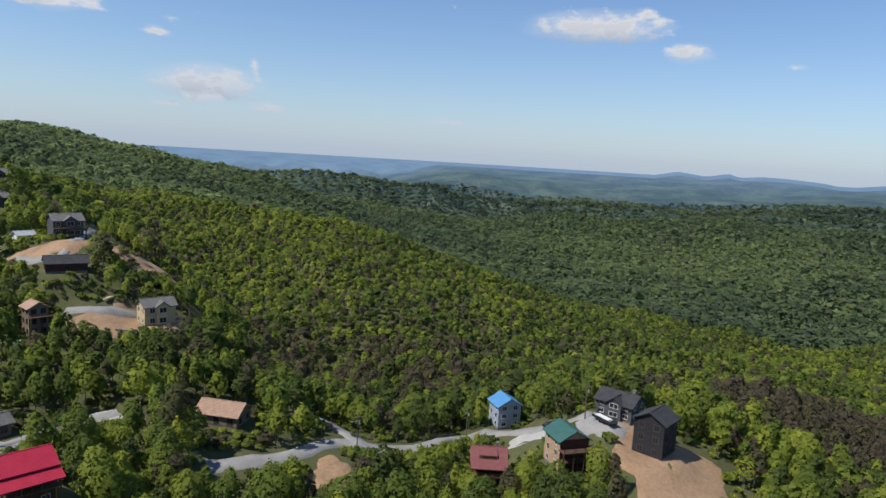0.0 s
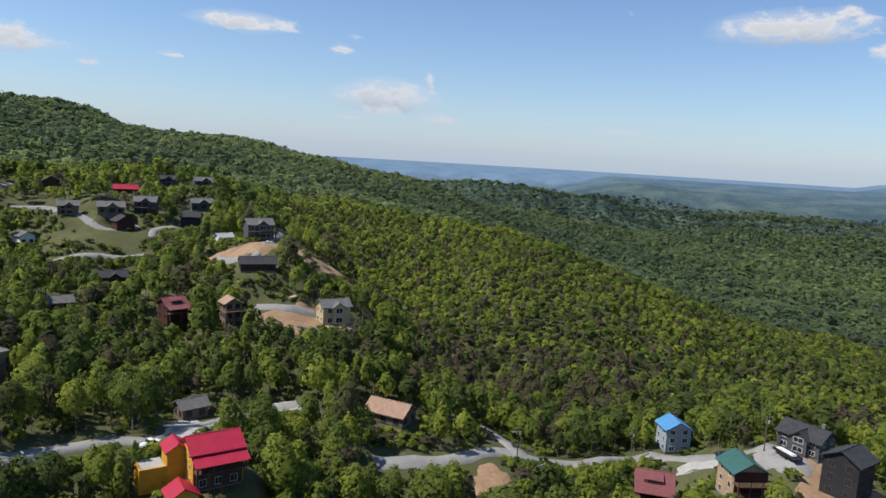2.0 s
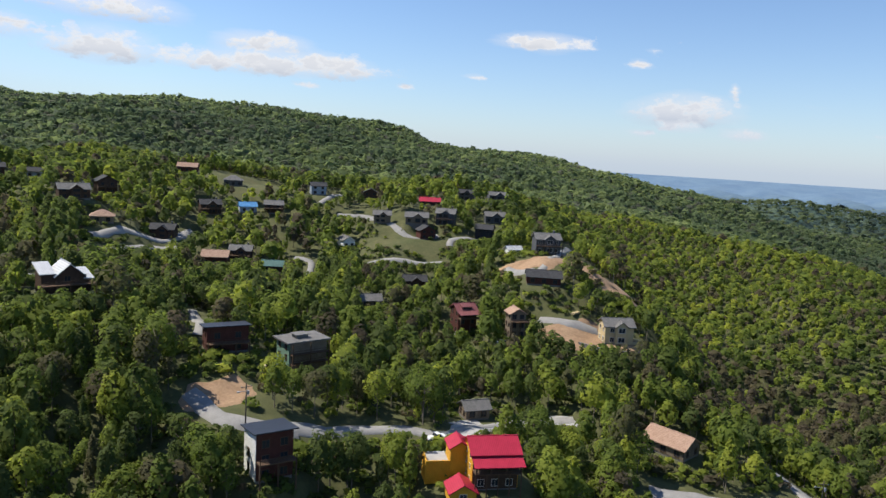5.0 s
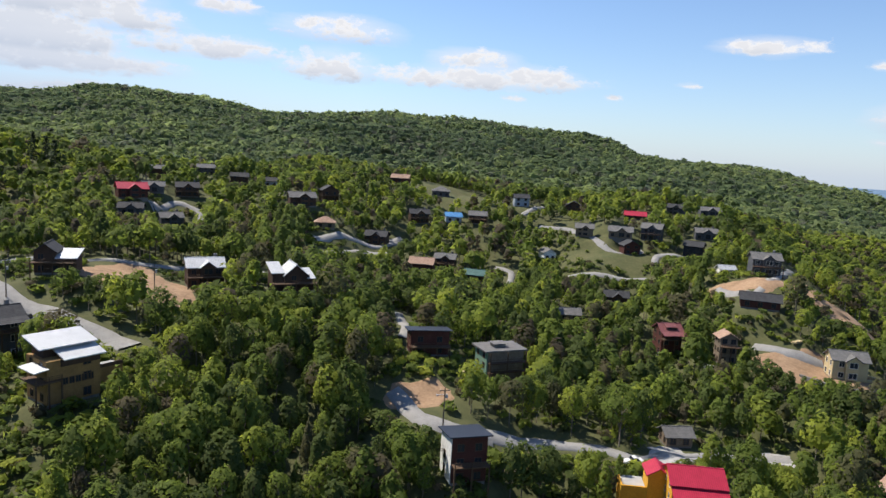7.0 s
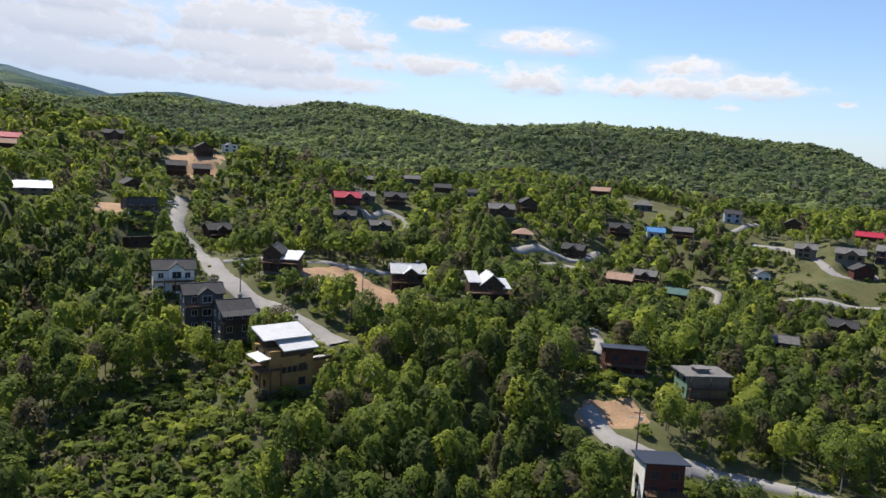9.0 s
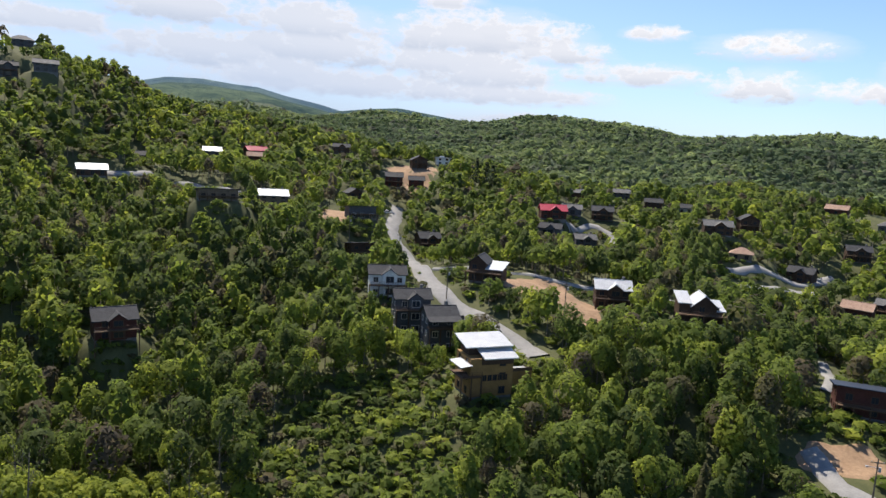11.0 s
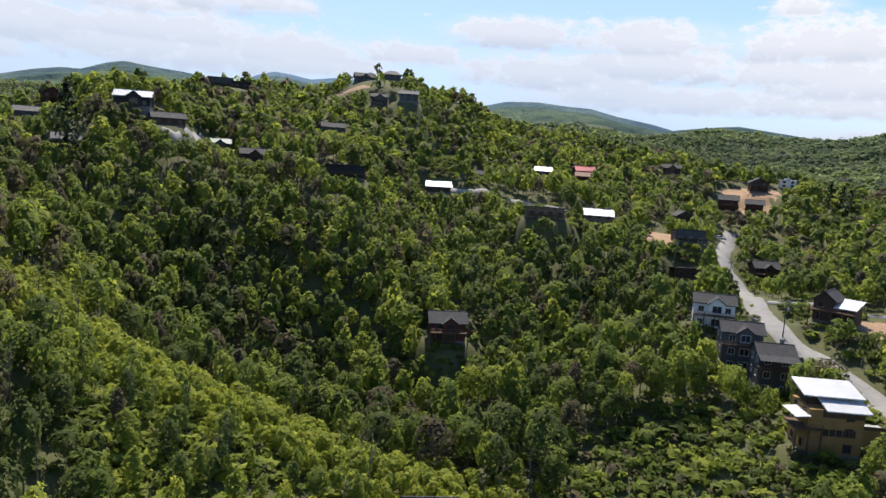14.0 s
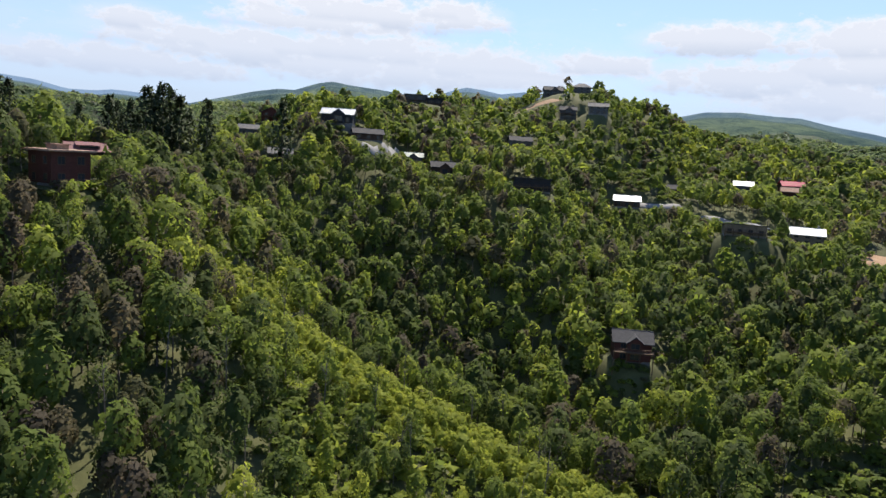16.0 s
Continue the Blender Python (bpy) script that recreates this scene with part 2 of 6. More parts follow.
HOUSES_WEST_UP = [
    ("gable_front", "dark", "red_log", 37.8, 335, -7.0, 9, 8, 5, 20),
    ("gable_front", "grey", "white", 44.2, 335, -8.0, 7, 8, 4.5, 25),
    ("gable_side", "red", "log", 37.6, 390, -4.3, 13, 8, 3, 0),
    ("cross", "grey", "slate", 32.2, 420, -3.6, 13, 8, 4, 15),
    ("cross", "dark", "slate", 34.6, 415, -3.7, 11, 8, 5, -10),
    ("gable_side", "grey", "log", 50.0, 375, -5.5, 11, 8, 5.5, 0),
    ("gable_side", "blue", "bluegrey", 52.0, 380, -5.5, 10, 8, 4, 8),
    ("cross", "dark", "log", 54.8, 373, -5.7, 12, 9, 6, 10),
    ("gable_side", "dark", "bluegrey", 46.6, 405, -3.9, 10, 8, 6, 10),
    ("gable_front", "dark", "log", 42.4, 412, -4.1, 10, 8, 5, 0),
]
HOUSES_WEST_TOP = [
    ("hip", "grey", "slate", 53.1, 415, -3.5, 12, 9, 4, 0),
    ("gable_side", "tan", "red_log", 56.4, 440, -2.6, 13, 9, 4, -10),
    ("gable_side", "tan", "red_log", 54.3, 300, -9.6, 12, 9, 4.5, -10),
    ("cross", "grey", "log", 52.4, 318, -9.3, 11, 8, 6, -10),
    ("gable_side", "teal", "log", 49.9, 308, -10.1, 11, 8, 3.6, -12),
    ("cross", "dark", "log", 38.5, 285, -11.0, 11, 8, 4, 5),
    ("gable_side", "grey", "brown", 42.1, 250, -12.6, 9, 7, 3, 10),
    ("cross", "dark", "log", 58.1, 331, -7.6, 12, 9, 5, -15),
    ("hip", "tan", "brown", 62.3, 315, -6.5, 10, 8, 3.5, 0),
]
HOUSES_RIDGE = [
    ("stepped", "white", "ochre", 81.3, 142, -18.8, 11.5, 9, 9.8, 26),
    ("gable_side", "dark", "slate", 85.3, 172, -15.7, 9, 8, 10.6, 18),
    ("cross", "dark", "slate", 87.7, 182, -14.4, 11, 8, 11, 12),
    ("cross", "dark", "white", 89.8, 198, -11.6, 12, 8, 7.8, 6),
    ("shed_side", "dark", "log", 81.5, 208, -10.0, 12, 9, 6.8, -14),
    ("cross", "white", "log", 71.5, 213, -11.2, 12, 9, 7.2, 8),
    ("wings", "white", "log", 64.9, 190, -11.5, 13, 9, 5.6, 14),
    ("cross", "dark", "log", 86.6, 300, -7.7, 11, 9, 6, 20),
    ("shed", "dark", "log", 92.2, 250, -8.6, 10, 8, 5, 20),
    ("shed", "dark", "slate", 92.2, 280, -5.5, 13, 9, 4.5, 15),
]
HOUSES_ROADSIDE = [
    ("gable_side", "white", "brown", 99.1, 285, -4.8, 13, 9, 5, 5),
    ("gable_front", "dark", "log", 92.8, 340, -4.2, 9, 9, 5, 20),
    ("gable_side", "dark", "red_log", 89.6, 385, -2.9, 11, 9, 7, 0),
    ("gable_side", "dark", "red_log", 87.8, 392, -2.8, 10, 8, 5, 0),
    ("gable_front", "dark", "log", 87.7, 417, -1.3, 11, 9, 6, 10),
    ("flat", "white", "white", 85.8, 437, -0.9, 10, 8, 5, 10),
    ("cross", "dark", "log", 93.9, 417, -0.5, 11, 8, 5, 0),
    ("gable_side", "red", "log", 100.5, 395, -1.2, 13, 9, 5, 20),
    ("cross", "red", "red_log", 76.7, 330, -4.6, 14, 10, 5, 10),
]
HOUSES_FAR_LOTS = [
    ("cross", "grey", "slate", 75.2, 350, -4.2, 11, 8, 4, 0),
    ("cross", "dark", "log", 72.8, 356, -4.4, 12, 9, 5.5, 0),
    ("cross", "dark", "slate", 76.7, 312, -5.9, 11, 8, 4, -10),
    ("cross", "grey", "slate", 74.0, 320, -6.7, 11, 8, 5, 15),
    ("gable_side", "grey", "log", 74.9, 446, -2.9, 11, 8, 5, 0),
    ("gable_side", "grey", "slate", 71.5, 430, -2.7, 12, 8, 5, 0),
    ("gable_side", "dark", "log", 69.0, 398, -3.3, 11, 8, 5, 0),
    ("gable_side", "dark", "bluegrey", 66.6, 412, -3.4, 9, 8, 4, 0),
    ("cross", "grey", "log", 64.2, 330, -4.8, 14, 9, 5, 10),
    ("gable_front", "dark", "log", 62.1, 360, -4.4, 10, 9, 7, 15),
]
HOUSES_SOUTH = [
    ("cross", "dark", "red_log", 110.6, 181, -14.8, 11, 9, 6, 8),
    ("gable_side", "dark", "black", 111.0, 103, -30.3, 9.5, 8, 6.6, 6),
    ("gable_side", "white", "slate", 103.7, 375, -1.3, 10, 8, 4, 0),
    ("gable_side", "tan", "red_log", 100.5, 385, -1.5, 10, 8, 4, 5),
    ("shed", "dark", "brown", 103.3, 260, -4.5, 16, 8, 3.2, 8),
    ("shed", "dark", "black", 119.5, 267, -2.4, 16, 8, 4.5, 5),
    ("gable_side", "white", "log", 112.0, 300, -3.1, 12, 8, 3.5, 5),
    ("cross", "dark", "log", 126.7, 300, -1.6, 12, 9, 4.5, 5),
    ("gable_side", "dark", "slate", 120.7, 335, 1.0, 12, 8, 4, 10),
    ("hip", "grey", "slate", 116.2, 442, 5.35, 13, 9, 5, 0),
]
HOUSES_SOUTH_TOP = [
    ("cross", "dark", "slate", 118.4, 442, 5.05, 13, 9, 5, 10),
    ("cross", "dark", "slate", 117.1, 388, 3.4, 10, 8, 6, 0),
    ("gable_side", "grey", "slate", 114.8, 388, 3.9, 12, 8, 5, 0),
    ("shed", "dark", "black", 127.7, 420, 3.7, 11, 8, 5, 0),
    ("shed", "grey", "slate", 129.2, 420, 3.9, 15, 8, 5, 0),
    ("cross", "dark", "slate", 111.6, 360, -2.2, 14, 8, 4.5, 0),
    ("gable_side", "dark", "slate", 108.8, 380, -1.9, 10, 8, 4, 0),
    ("flat", "tan", "red_log", 155.0, 150, -3.7, 9.0, 9, 7, 30),
]
HOUSES_SOUTH_HIGH = [
    ("gable_side", "maroon", "log", 153.2, 200, -1.9, 12, 8, 3, 5),
    ("gable_side", "grey", "brown", 139.6, 272, -1.2, 10, 8, 3.5, 0),
    ("cross", "white", "black", 135.2, 290, 2.0, 15, 9, 4.5, -10),
    ("gable_front", "dark", "red_log", 140.4, 370, 1.7, 11, 8, 6, 0),
    ("cross", "teal", "slate", 129.2, 330, -0.8, 11, 8, 4, 0),
    ("gable_side", "grey", "slate", 142.0, 345, 0.6, 11, 8, 4, 0),
    ("gable_side", "dark", "log", 132.9, 284, 0.8, 14, 8, 3.5, 10),
]
MAIN_HOUSE = (31.2, 128, -25.6)
ALL_HOUSES = (HOUSES_EAST + HOUSES_WEST + HOUSES_WEST_UP + HOUSES_WEST_TOP + HOUSES_RIDGE + HOUSES_ROADSIDE + HOUSES_FAR_LOTS + HOUSES_SOUTH
              + HOUSES_SOUTH_TOP + HOUSES_SOUTH_HIGH)


def at(turn, out):
    return np.array((-out * math.sin(radians(turn)), out * math.cos(radians(turn))))


# ---- ground: one smooth sheet over the landforms and house lots ----
def squeeze(xy):
    r = np.hypot(xy[:, 0], xy[:, 1])
    return xy * (np.log1p(r / 70.0) / np.maximum(r, 1e-6))[:, None]


def kernel(r2):
    return 0.5 * r2 * np.log(np.maximum(r2, 1e-12))


SITES = [(h[3], h[4], h[4] * math.tan(radians(h[5])), h[6]) for h in ALL_HOUSES] + [(*MAIN_HOUSE[:2], MAIN_HOUSE[1] * math.tan(radians(MAIN_HOUSE[2])), 15)]
forms = KNOLL + VALLEY + MOUNTAIN + HOLLOW + SPUR + BEHIND + [s[:3] for s in SITES]
fx = squeeze(np.array([at(a, d) for a, d, z in forms]))
fz = np.array([z for a, d, z in forms], float)
nf = len(forms)
K = kernel(((fx[:, None] - fx[None]) ** 2).sum(-1)) + np.eye(nf) * 0.0015
A = np.zeros((nf + 3, nf + 3))
A[:nf, :nf], A[:nf, nf], A[:nf, nf + 1:], A[nf, :nf], A[nf + 1:, :nf] = K, 1, fx, 1, fx.T
weights = np.linalg.solve(A, np.r_[fz, 0, 0, 0])

rs = np.random.RandomState(5)
WAVES = [(s, rs.uniform(0, 6.3, 2), rs.uniform(0, 6.3)) for s in np.geomspace(900, 12, 26)]


def ripple(xy):
    """Small folds in the slopes, growing with distance."""
    r = np.hypot(xy[:, 0], xy[:, 1])
    out = np.zeros(len(xy))
    for size, phase, way in WAVES:
        k = 2 * math.pi / size
        u = xy[:, 0] * math.cos(way) + xy[:, 1] * math.sin(way)
        v = xy[:, 1] * math.cos(way) - xy[:, 0] * math.sin(way)
        amp = 0.011 * min(size, 260) * np.clip((r - 1.6 * size) / (4.0 * size), 0, 1) * np.where(r > 2000, 0.55, 1.0)
        out += amp * np.sin(k * u + phase[0] + 1.3 * np.sin(k * 0.6 * v + phase[1]))
    return out


def smooth_ground(xy):
    q = squeeze(xy)
    z = np.empty(len(q))
    for i in range(0, len(q), 4000):
        p = q[i:i + 4000]
        z[i:i + 4000] = kernel(((p[:, None] - fx[None]) ** 2).sum(-1)) @ weights[:nf] + weights[nf] + p @ weights[nf + 1:]
    return z


FAR_HILLS = [(-3, 3300, 24, 260), (-3.8, 2500, 34, 160), (-7.5, 2550, 26, 180), (-18, 3600, 16, 260), (-13, 3500, 14, 200), (-24, 3700, 14, 260), (-30, 3900, 16, 260),
             (-9, 3000, 18, 220), (125.2, 3500, 34, 150), (120.5, 3500, 26, 150), (136, 2250, 10, 200), (-22, 1500, 26, 160), (-13, 1700, 24, 170), (-29, 1400, 26, 180), (3, 1800, 20, 160)]
hr = np.random.RandomState(21)
FAR_HILLS += [(hr.uniform(-42, 18), hr.uniform(1100, 4200), hr.uniform(-14, 14), hr.uniform(60, 180)) for k in range(90)]
FAR_HILLS += [(hr.uniform(28, 105), hr.uniform(750, 1200), hr.uniform(-9, 9), hr.uniform(40, 90)) for k in range(50)]


def far_hills(xy):
    out = np.zeros(len(xy))
    for a, d, h, w in FAR_HILLS:
        out += h * np.exp(-((xy - at(a, d)) ** 2).sum(1) / (2 * w * w))
    return out


# skylines: metres out, fall of the flanks, trees on the crest, then turn and degrees above the eye along the crest
RIDGES = [
    (4880, 0.05, 0, [(-42, -0.75), (60, -0.78)]),
    (4100, 0.10, 0, [(0.2, -2.2), (-0.5, -1.56), (-1.6, -1.09), (-2.6, -0.99), (-3.5, -1.16), (-6.6, -1.19), (-9.8, -1.04), (-12, -1.17), (-14.5, -0.78), (-16.3, -0.84), (-18.3, -0.41),
                     (-20.4, -0.66), (-21.9, -0.34), (-22.7, -0.58), (-24.3, -0.43), (-26.2, -0.47), (-28.3, -0.62), (-29.6, -0.86), (-32, -0.52), (-38, -0.5)]),
    (2700, 0.16, 0, [(0.4, -3.3), (-1.5, -2.19), (-2.4, -1.81), (-3.5, -1.79), (-5.4, -2.18), (-8.1, -2.68), (-10.5, -3.3)]),
    (1700, 0.20, 8, [(17, -2.7), (16, -2.42), (13.5, -2.25), (10, -2.02), (7.4, -2.24), (3.7, -2.72), (0.5, -2.6), (-1.5, -3.5), (-3, -4.6)]),
    (1250, 0.30, 9, [(86, 2.2), (83, 2.73), (81.8, 2.83), (79.3, 3.5), (76, 3.46), (73, 3.28), (69.9, 3.0), (67.3, 2.4), (64.5, 2.48), (61.7, 2.68), (57.5, 3.1), (55.6, 2.9), (53.2, 2.85), (49.6, 2.77),
                     (47.8, 2.52), (45.5, 2.3), (41.9, 2.2), (39.6, 1.75), (37.8, 0.78), (35, 0.49), (32.4, 0.38), (30.2, 0.42), (28.5, 0.26), (26.6, -0.2), (24.6, -0.68), (22.6, -1.35), (20.3, -1.8), (17, -2.1), (14, -3.4)]),
    (1950, 0.28, 6, [(99, 1.8), (95.8, 2.73), (94, 3.05), (91.5, 3.38), (89.5, 3.55), (86.5, 3.16), (83.2, 2.7), (80, 2.0)]),
    (2700, 0.30, 0, [(112, 3.2), (107, 4.42), (104.5, 4.5), (102.2, 4.29), (100.4, 4.2), (98.4, 3.72), (95.8, 3.28), (93, 2.6), (90, 1.8)]),
    (3500, 0.34, 0, [(130, 3.9), (127.6, 4.6), (126.5, 5.1), (125.3, 5.46), (124, 5.34), (122.5, 5.08), (120.5, 5.37), (118.8, 5.1), (114, 4.4)]),
    (2400, 0.30, 0, [(149, 2.0), (145.8, 2.89), (143.7, 3.45), (141.6, 4.03), (139.8, 4.36), (138.7, 4.34), (137, 4.98), (135.8, 5.22), (134.4, 5.03), (132, 4.85), (130, 4.6), (127.8, 4.5), (125, 3.9), (121, 3.0)]),
    (4300, 0.32, 0, [(166, 3.6), (158.5, 3.64), (156.5, 3.48), (154.5, 3.04), (152.7, 3.09), (151.6, 3.27), (150, 3.21), (146, 2.7)]),
]


def skyline(xy, z):
    """Far ground held under the skyline, with each crest raised to its own height."""
    r = np.maximum(np.hypot(*xy.T), 1.0)
    a = np.degrees(np.arctan2(-xy[:, 0], xy[:, 1]))
    a = np.where(a < -60, a + 360, a)
    crests, lid = [], np.full(len(xy), -9.0)
    for d, fall, wood, line in RINGS_OF:
        el = np.interp(a, line[:, 0], line[:, 1], -9, -9)
        lid = np.maximum(lid, el)
        away = np.abs(r - d)
        top = d * np.tan(np.radians(el)) - wood
        fold = 1 + 0.3 * np.sin(np.radians(a) * d / 55 + 2.0 * np.sin(away / 190)) * np.clip(away / 260, 0, 1)
        crests.append(np.where(el > -8.9, top - fall * fold * (np.sqrt(away ** 2 + 45 ** 2) - 45), -1e4))
    lid = np.where(lid < -8, 3.0, lid)
    far = np.clip((r - 800) / 300, 0, 1)
    held = np.minimum(z, r * np.tan(np.radians(lid - 0.12)) - 10)
    z = z * (1 - far) + held * far
    return np.maximum(z, np.where(r > 700, np.max(crests, 0), -1e4))


RINGS_OF = [(d, fall, wood, np.array(sorted(line))) for d, fall, wood, line in RIDGES]
PAD = np.array([at(s[0], s[1]) for s in SITES])
PADZ = np.array([s[2] for s in SITES])
PADR = np.array([s[3] for s in SITES])


def shaped_ground(xy):
    z = skyline(xy, smooth_ground(xy) + ripple(xy) + far_hills(xy))
    for c, zz, w in zip(PAD, PADZ, PADR):
        d = np.hypot(*(xy - c).T)
        k = np.clip(1 - (d - 0.42 * w) / 8.0, 0, 1)
        k = k * k * (3 - 2 * k)
        z = z * (1 - k) + (zz - 0.15) * k
    return EYE + z


RINGS = np.r_[0.05, np.arange(10, 90, 8), np.geomspace(90, 700, 150), np.geomspace(720, 4900, 90)]
TURNING = np.radians(np.r_[np.arange(-40, 168, 0.45), np.arange(168, 320, 4)])
NR, NA = len(RINGS), len(TURNING)
rr, aa = np.meshgrid(RINGS, TURNING, indexing="ij")
GXY = np.stack([-rr * np.sin(aa), rr * np.cos(aa)], -1).reshape(-1, 2)
GZ = shaped_ground(GXY)
GGRID = GZ.reshape(NR, NA)


def ground_z(xy):
    """Height of the ground sheet under the given places."""
    xy = np.atleast_2d(xy)
    r = np.hypot(xy[:, 0], xy[:, 1])
    a = np.arctan2(-xy[:, 0], xy[:, 1])
    a = np.where(a < TURNING[0], a + 2 * math.pi, a)
    i = np.clip(np.searchsorted(RINGS, r) - 1, 0, NR - 2)
    fr = np.clip((r - RINGS[i]) / (RINGS[i + 1] - RINGS[i]), 0, 1)
    j = np.clip(np.searchsorted(TURNING, a) - 1, 0, NA - 1)
    j2 = (j + 1) % NA
    nxt = np.where(j2 == 0, TURNING[0] + 2 * math.pi, TURNING[j2])
    fa = np.clip((a - TURNING[j]) / (nxt - TURNING[j]), 0, 1)
    return ((GGRID[i, j] * (1 - fr) + GGRID[i + 1, j] * fr) * (1 - fa) + (GGRID[i, j2] * (1 - fr) + GGRID[i + 1, j2] * fr) * fa)


def sheet(name, verts, faces, mat, smooth=True):
    me = bpy.data.meshes.new(name)
    me.from_pydata([tuple(v) for v in verts], [], faces)
    me.materials.append(mat)
    if smooth:
        me.polygons.foreach_set("use_smooth", np.ones(len(me.polygons), bool))
    return new(name, me)


SPLIT = int(np.searchsorted(RINGS, 1480))
quads = [(i * NA + j, (i + 1) * NA + j, (i + 1) * NA + (j + 1) % NA, i * NA + (j + 1) % NA) for i in range(NR - 1) for j in range(NA)]
gverts = np.c_[GXY, GZ]
quads.append(tuple(range(NA - 1, -1, -1)))
ground = sheet("ground", gverts, quads, FLOOR)
ground.data.materials.append(FARWOOD)


def hazy(m, n, l, p):
    """The blue distance: wooded country with haze painted in, bluer and glowing more towards the plain."""
    g = n.new("ShaderNodeNewGeometry")
    ln = n.new("ShaderNodeVectorMath")
    ln.operation = "LENGTH"
    l.new(g.outputs["Position"], ln.inputs[0])
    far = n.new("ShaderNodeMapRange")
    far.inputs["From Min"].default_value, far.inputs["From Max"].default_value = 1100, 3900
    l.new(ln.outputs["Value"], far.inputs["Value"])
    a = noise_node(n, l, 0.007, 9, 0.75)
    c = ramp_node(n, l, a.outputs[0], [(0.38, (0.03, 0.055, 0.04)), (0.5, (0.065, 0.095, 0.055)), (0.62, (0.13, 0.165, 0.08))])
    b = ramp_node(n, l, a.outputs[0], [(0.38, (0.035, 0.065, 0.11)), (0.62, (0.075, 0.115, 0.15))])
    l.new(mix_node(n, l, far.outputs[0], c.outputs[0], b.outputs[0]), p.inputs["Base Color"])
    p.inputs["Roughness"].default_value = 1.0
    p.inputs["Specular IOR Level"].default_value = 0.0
    # Emission stands in for hazy air and rises with distance.
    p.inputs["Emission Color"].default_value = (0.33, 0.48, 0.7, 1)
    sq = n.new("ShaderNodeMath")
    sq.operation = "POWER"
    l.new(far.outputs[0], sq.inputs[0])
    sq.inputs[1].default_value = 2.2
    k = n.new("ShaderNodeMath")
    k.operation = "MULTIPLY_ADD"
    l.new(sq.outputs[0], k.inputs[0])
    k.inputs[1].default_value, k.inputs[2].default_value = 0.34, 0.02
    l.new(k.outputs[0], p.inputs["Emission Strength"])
    bump(n, l, p, noise_node(n, l, 0.03, 6, 0.7).outputs[0], 0.9, 22.0)


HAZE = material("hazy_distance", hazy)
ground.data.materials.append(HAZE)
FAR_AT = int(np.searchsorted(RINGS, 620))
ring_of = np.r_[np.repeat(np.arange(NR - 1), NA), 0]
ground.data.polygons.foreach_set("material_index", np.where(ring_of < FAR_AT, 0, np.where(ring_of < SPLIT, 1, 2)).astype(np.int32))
tagged(ground, "wooded hills and hollows running out to a plain hazed blue", "ground", kind="structure")

# ---- roads and clearings: draped strips ----
KEEP_OUT, FIRM, VERGE, SEEN = [], [], [], []


def strip(name, line, width, mat, label, category="road", lift=0.4):
    """A road along a line of (turn, metres out)."""
    pts = [at(a, d) for a, d in line]
    fine = []
    for k in range(len(pts) - 1):
        p0, p1, p2, p3 = pts[max(k - 1, 0)], pts[k], pts[k + 1], pts[min(k + 2, len(pts) - 1)]
        steps = max(2, int(np.hypot(*(p2 - p1)) / 3))
        for s in range(steps):
            u = s / steps
            fine.append(0.5 * (2 * p1 + (p2 - p0) * u + (2 * p0 - 5 * p1 + 4 * p2 - p3) * u * u + (3 * p1 - p0 - 3 * p2 + p3) * u ** 3))
    fine.append(pts[-1])
    fine = np.array(fine)
    way = np.gradient(fine, axis=0)
    way /= np.maximum(np.hypot(*way.T), 1e-6)[:, None]
    side = np.c_[-way[:, 1], way[:, 0]]
    rng = np.random.RandomState(len(fine))
    half = width / 2 * (1 + 0.12 * rng.uniform(-1, 1, len(fine)))
    cross = np.array((-1.15, -0.95, 0, 0.95, 1.15))
    verts = []
    for c in cross:
        xy = fine + side * (half * c)[:, None]
        verts.append(np.c_[xy, ground_z(xy) + lift - 0.7 * (abs(c) > 1)])
        KEEP_OUT.extend((x, y, 2.6) for x, y in xy)
        FIRM.extend((x, y, 2.5) for x, y in xy)
    SEEN.extend((x, y, 1.0) for x, y in fine[::2])
    r = np.hypot(*fine.T)
    for back in ((4, 8) if r.mean() < 260 else (4,)):
        VERGE.extend((x, y, 3.4) for x, y in fine * (1 - back / r)[:, None])
    n = len(fine)
    faces = [(k * n + i, k * n + i + 1, (k + 1) * n + i + 1, (k + 1) * n + i) for k in range(4) for i in range(n - 1)]
    ob = sheet(name, np.concatenate(verts), faces, mat)
    return tagged(ob, label, category, kind="structure")


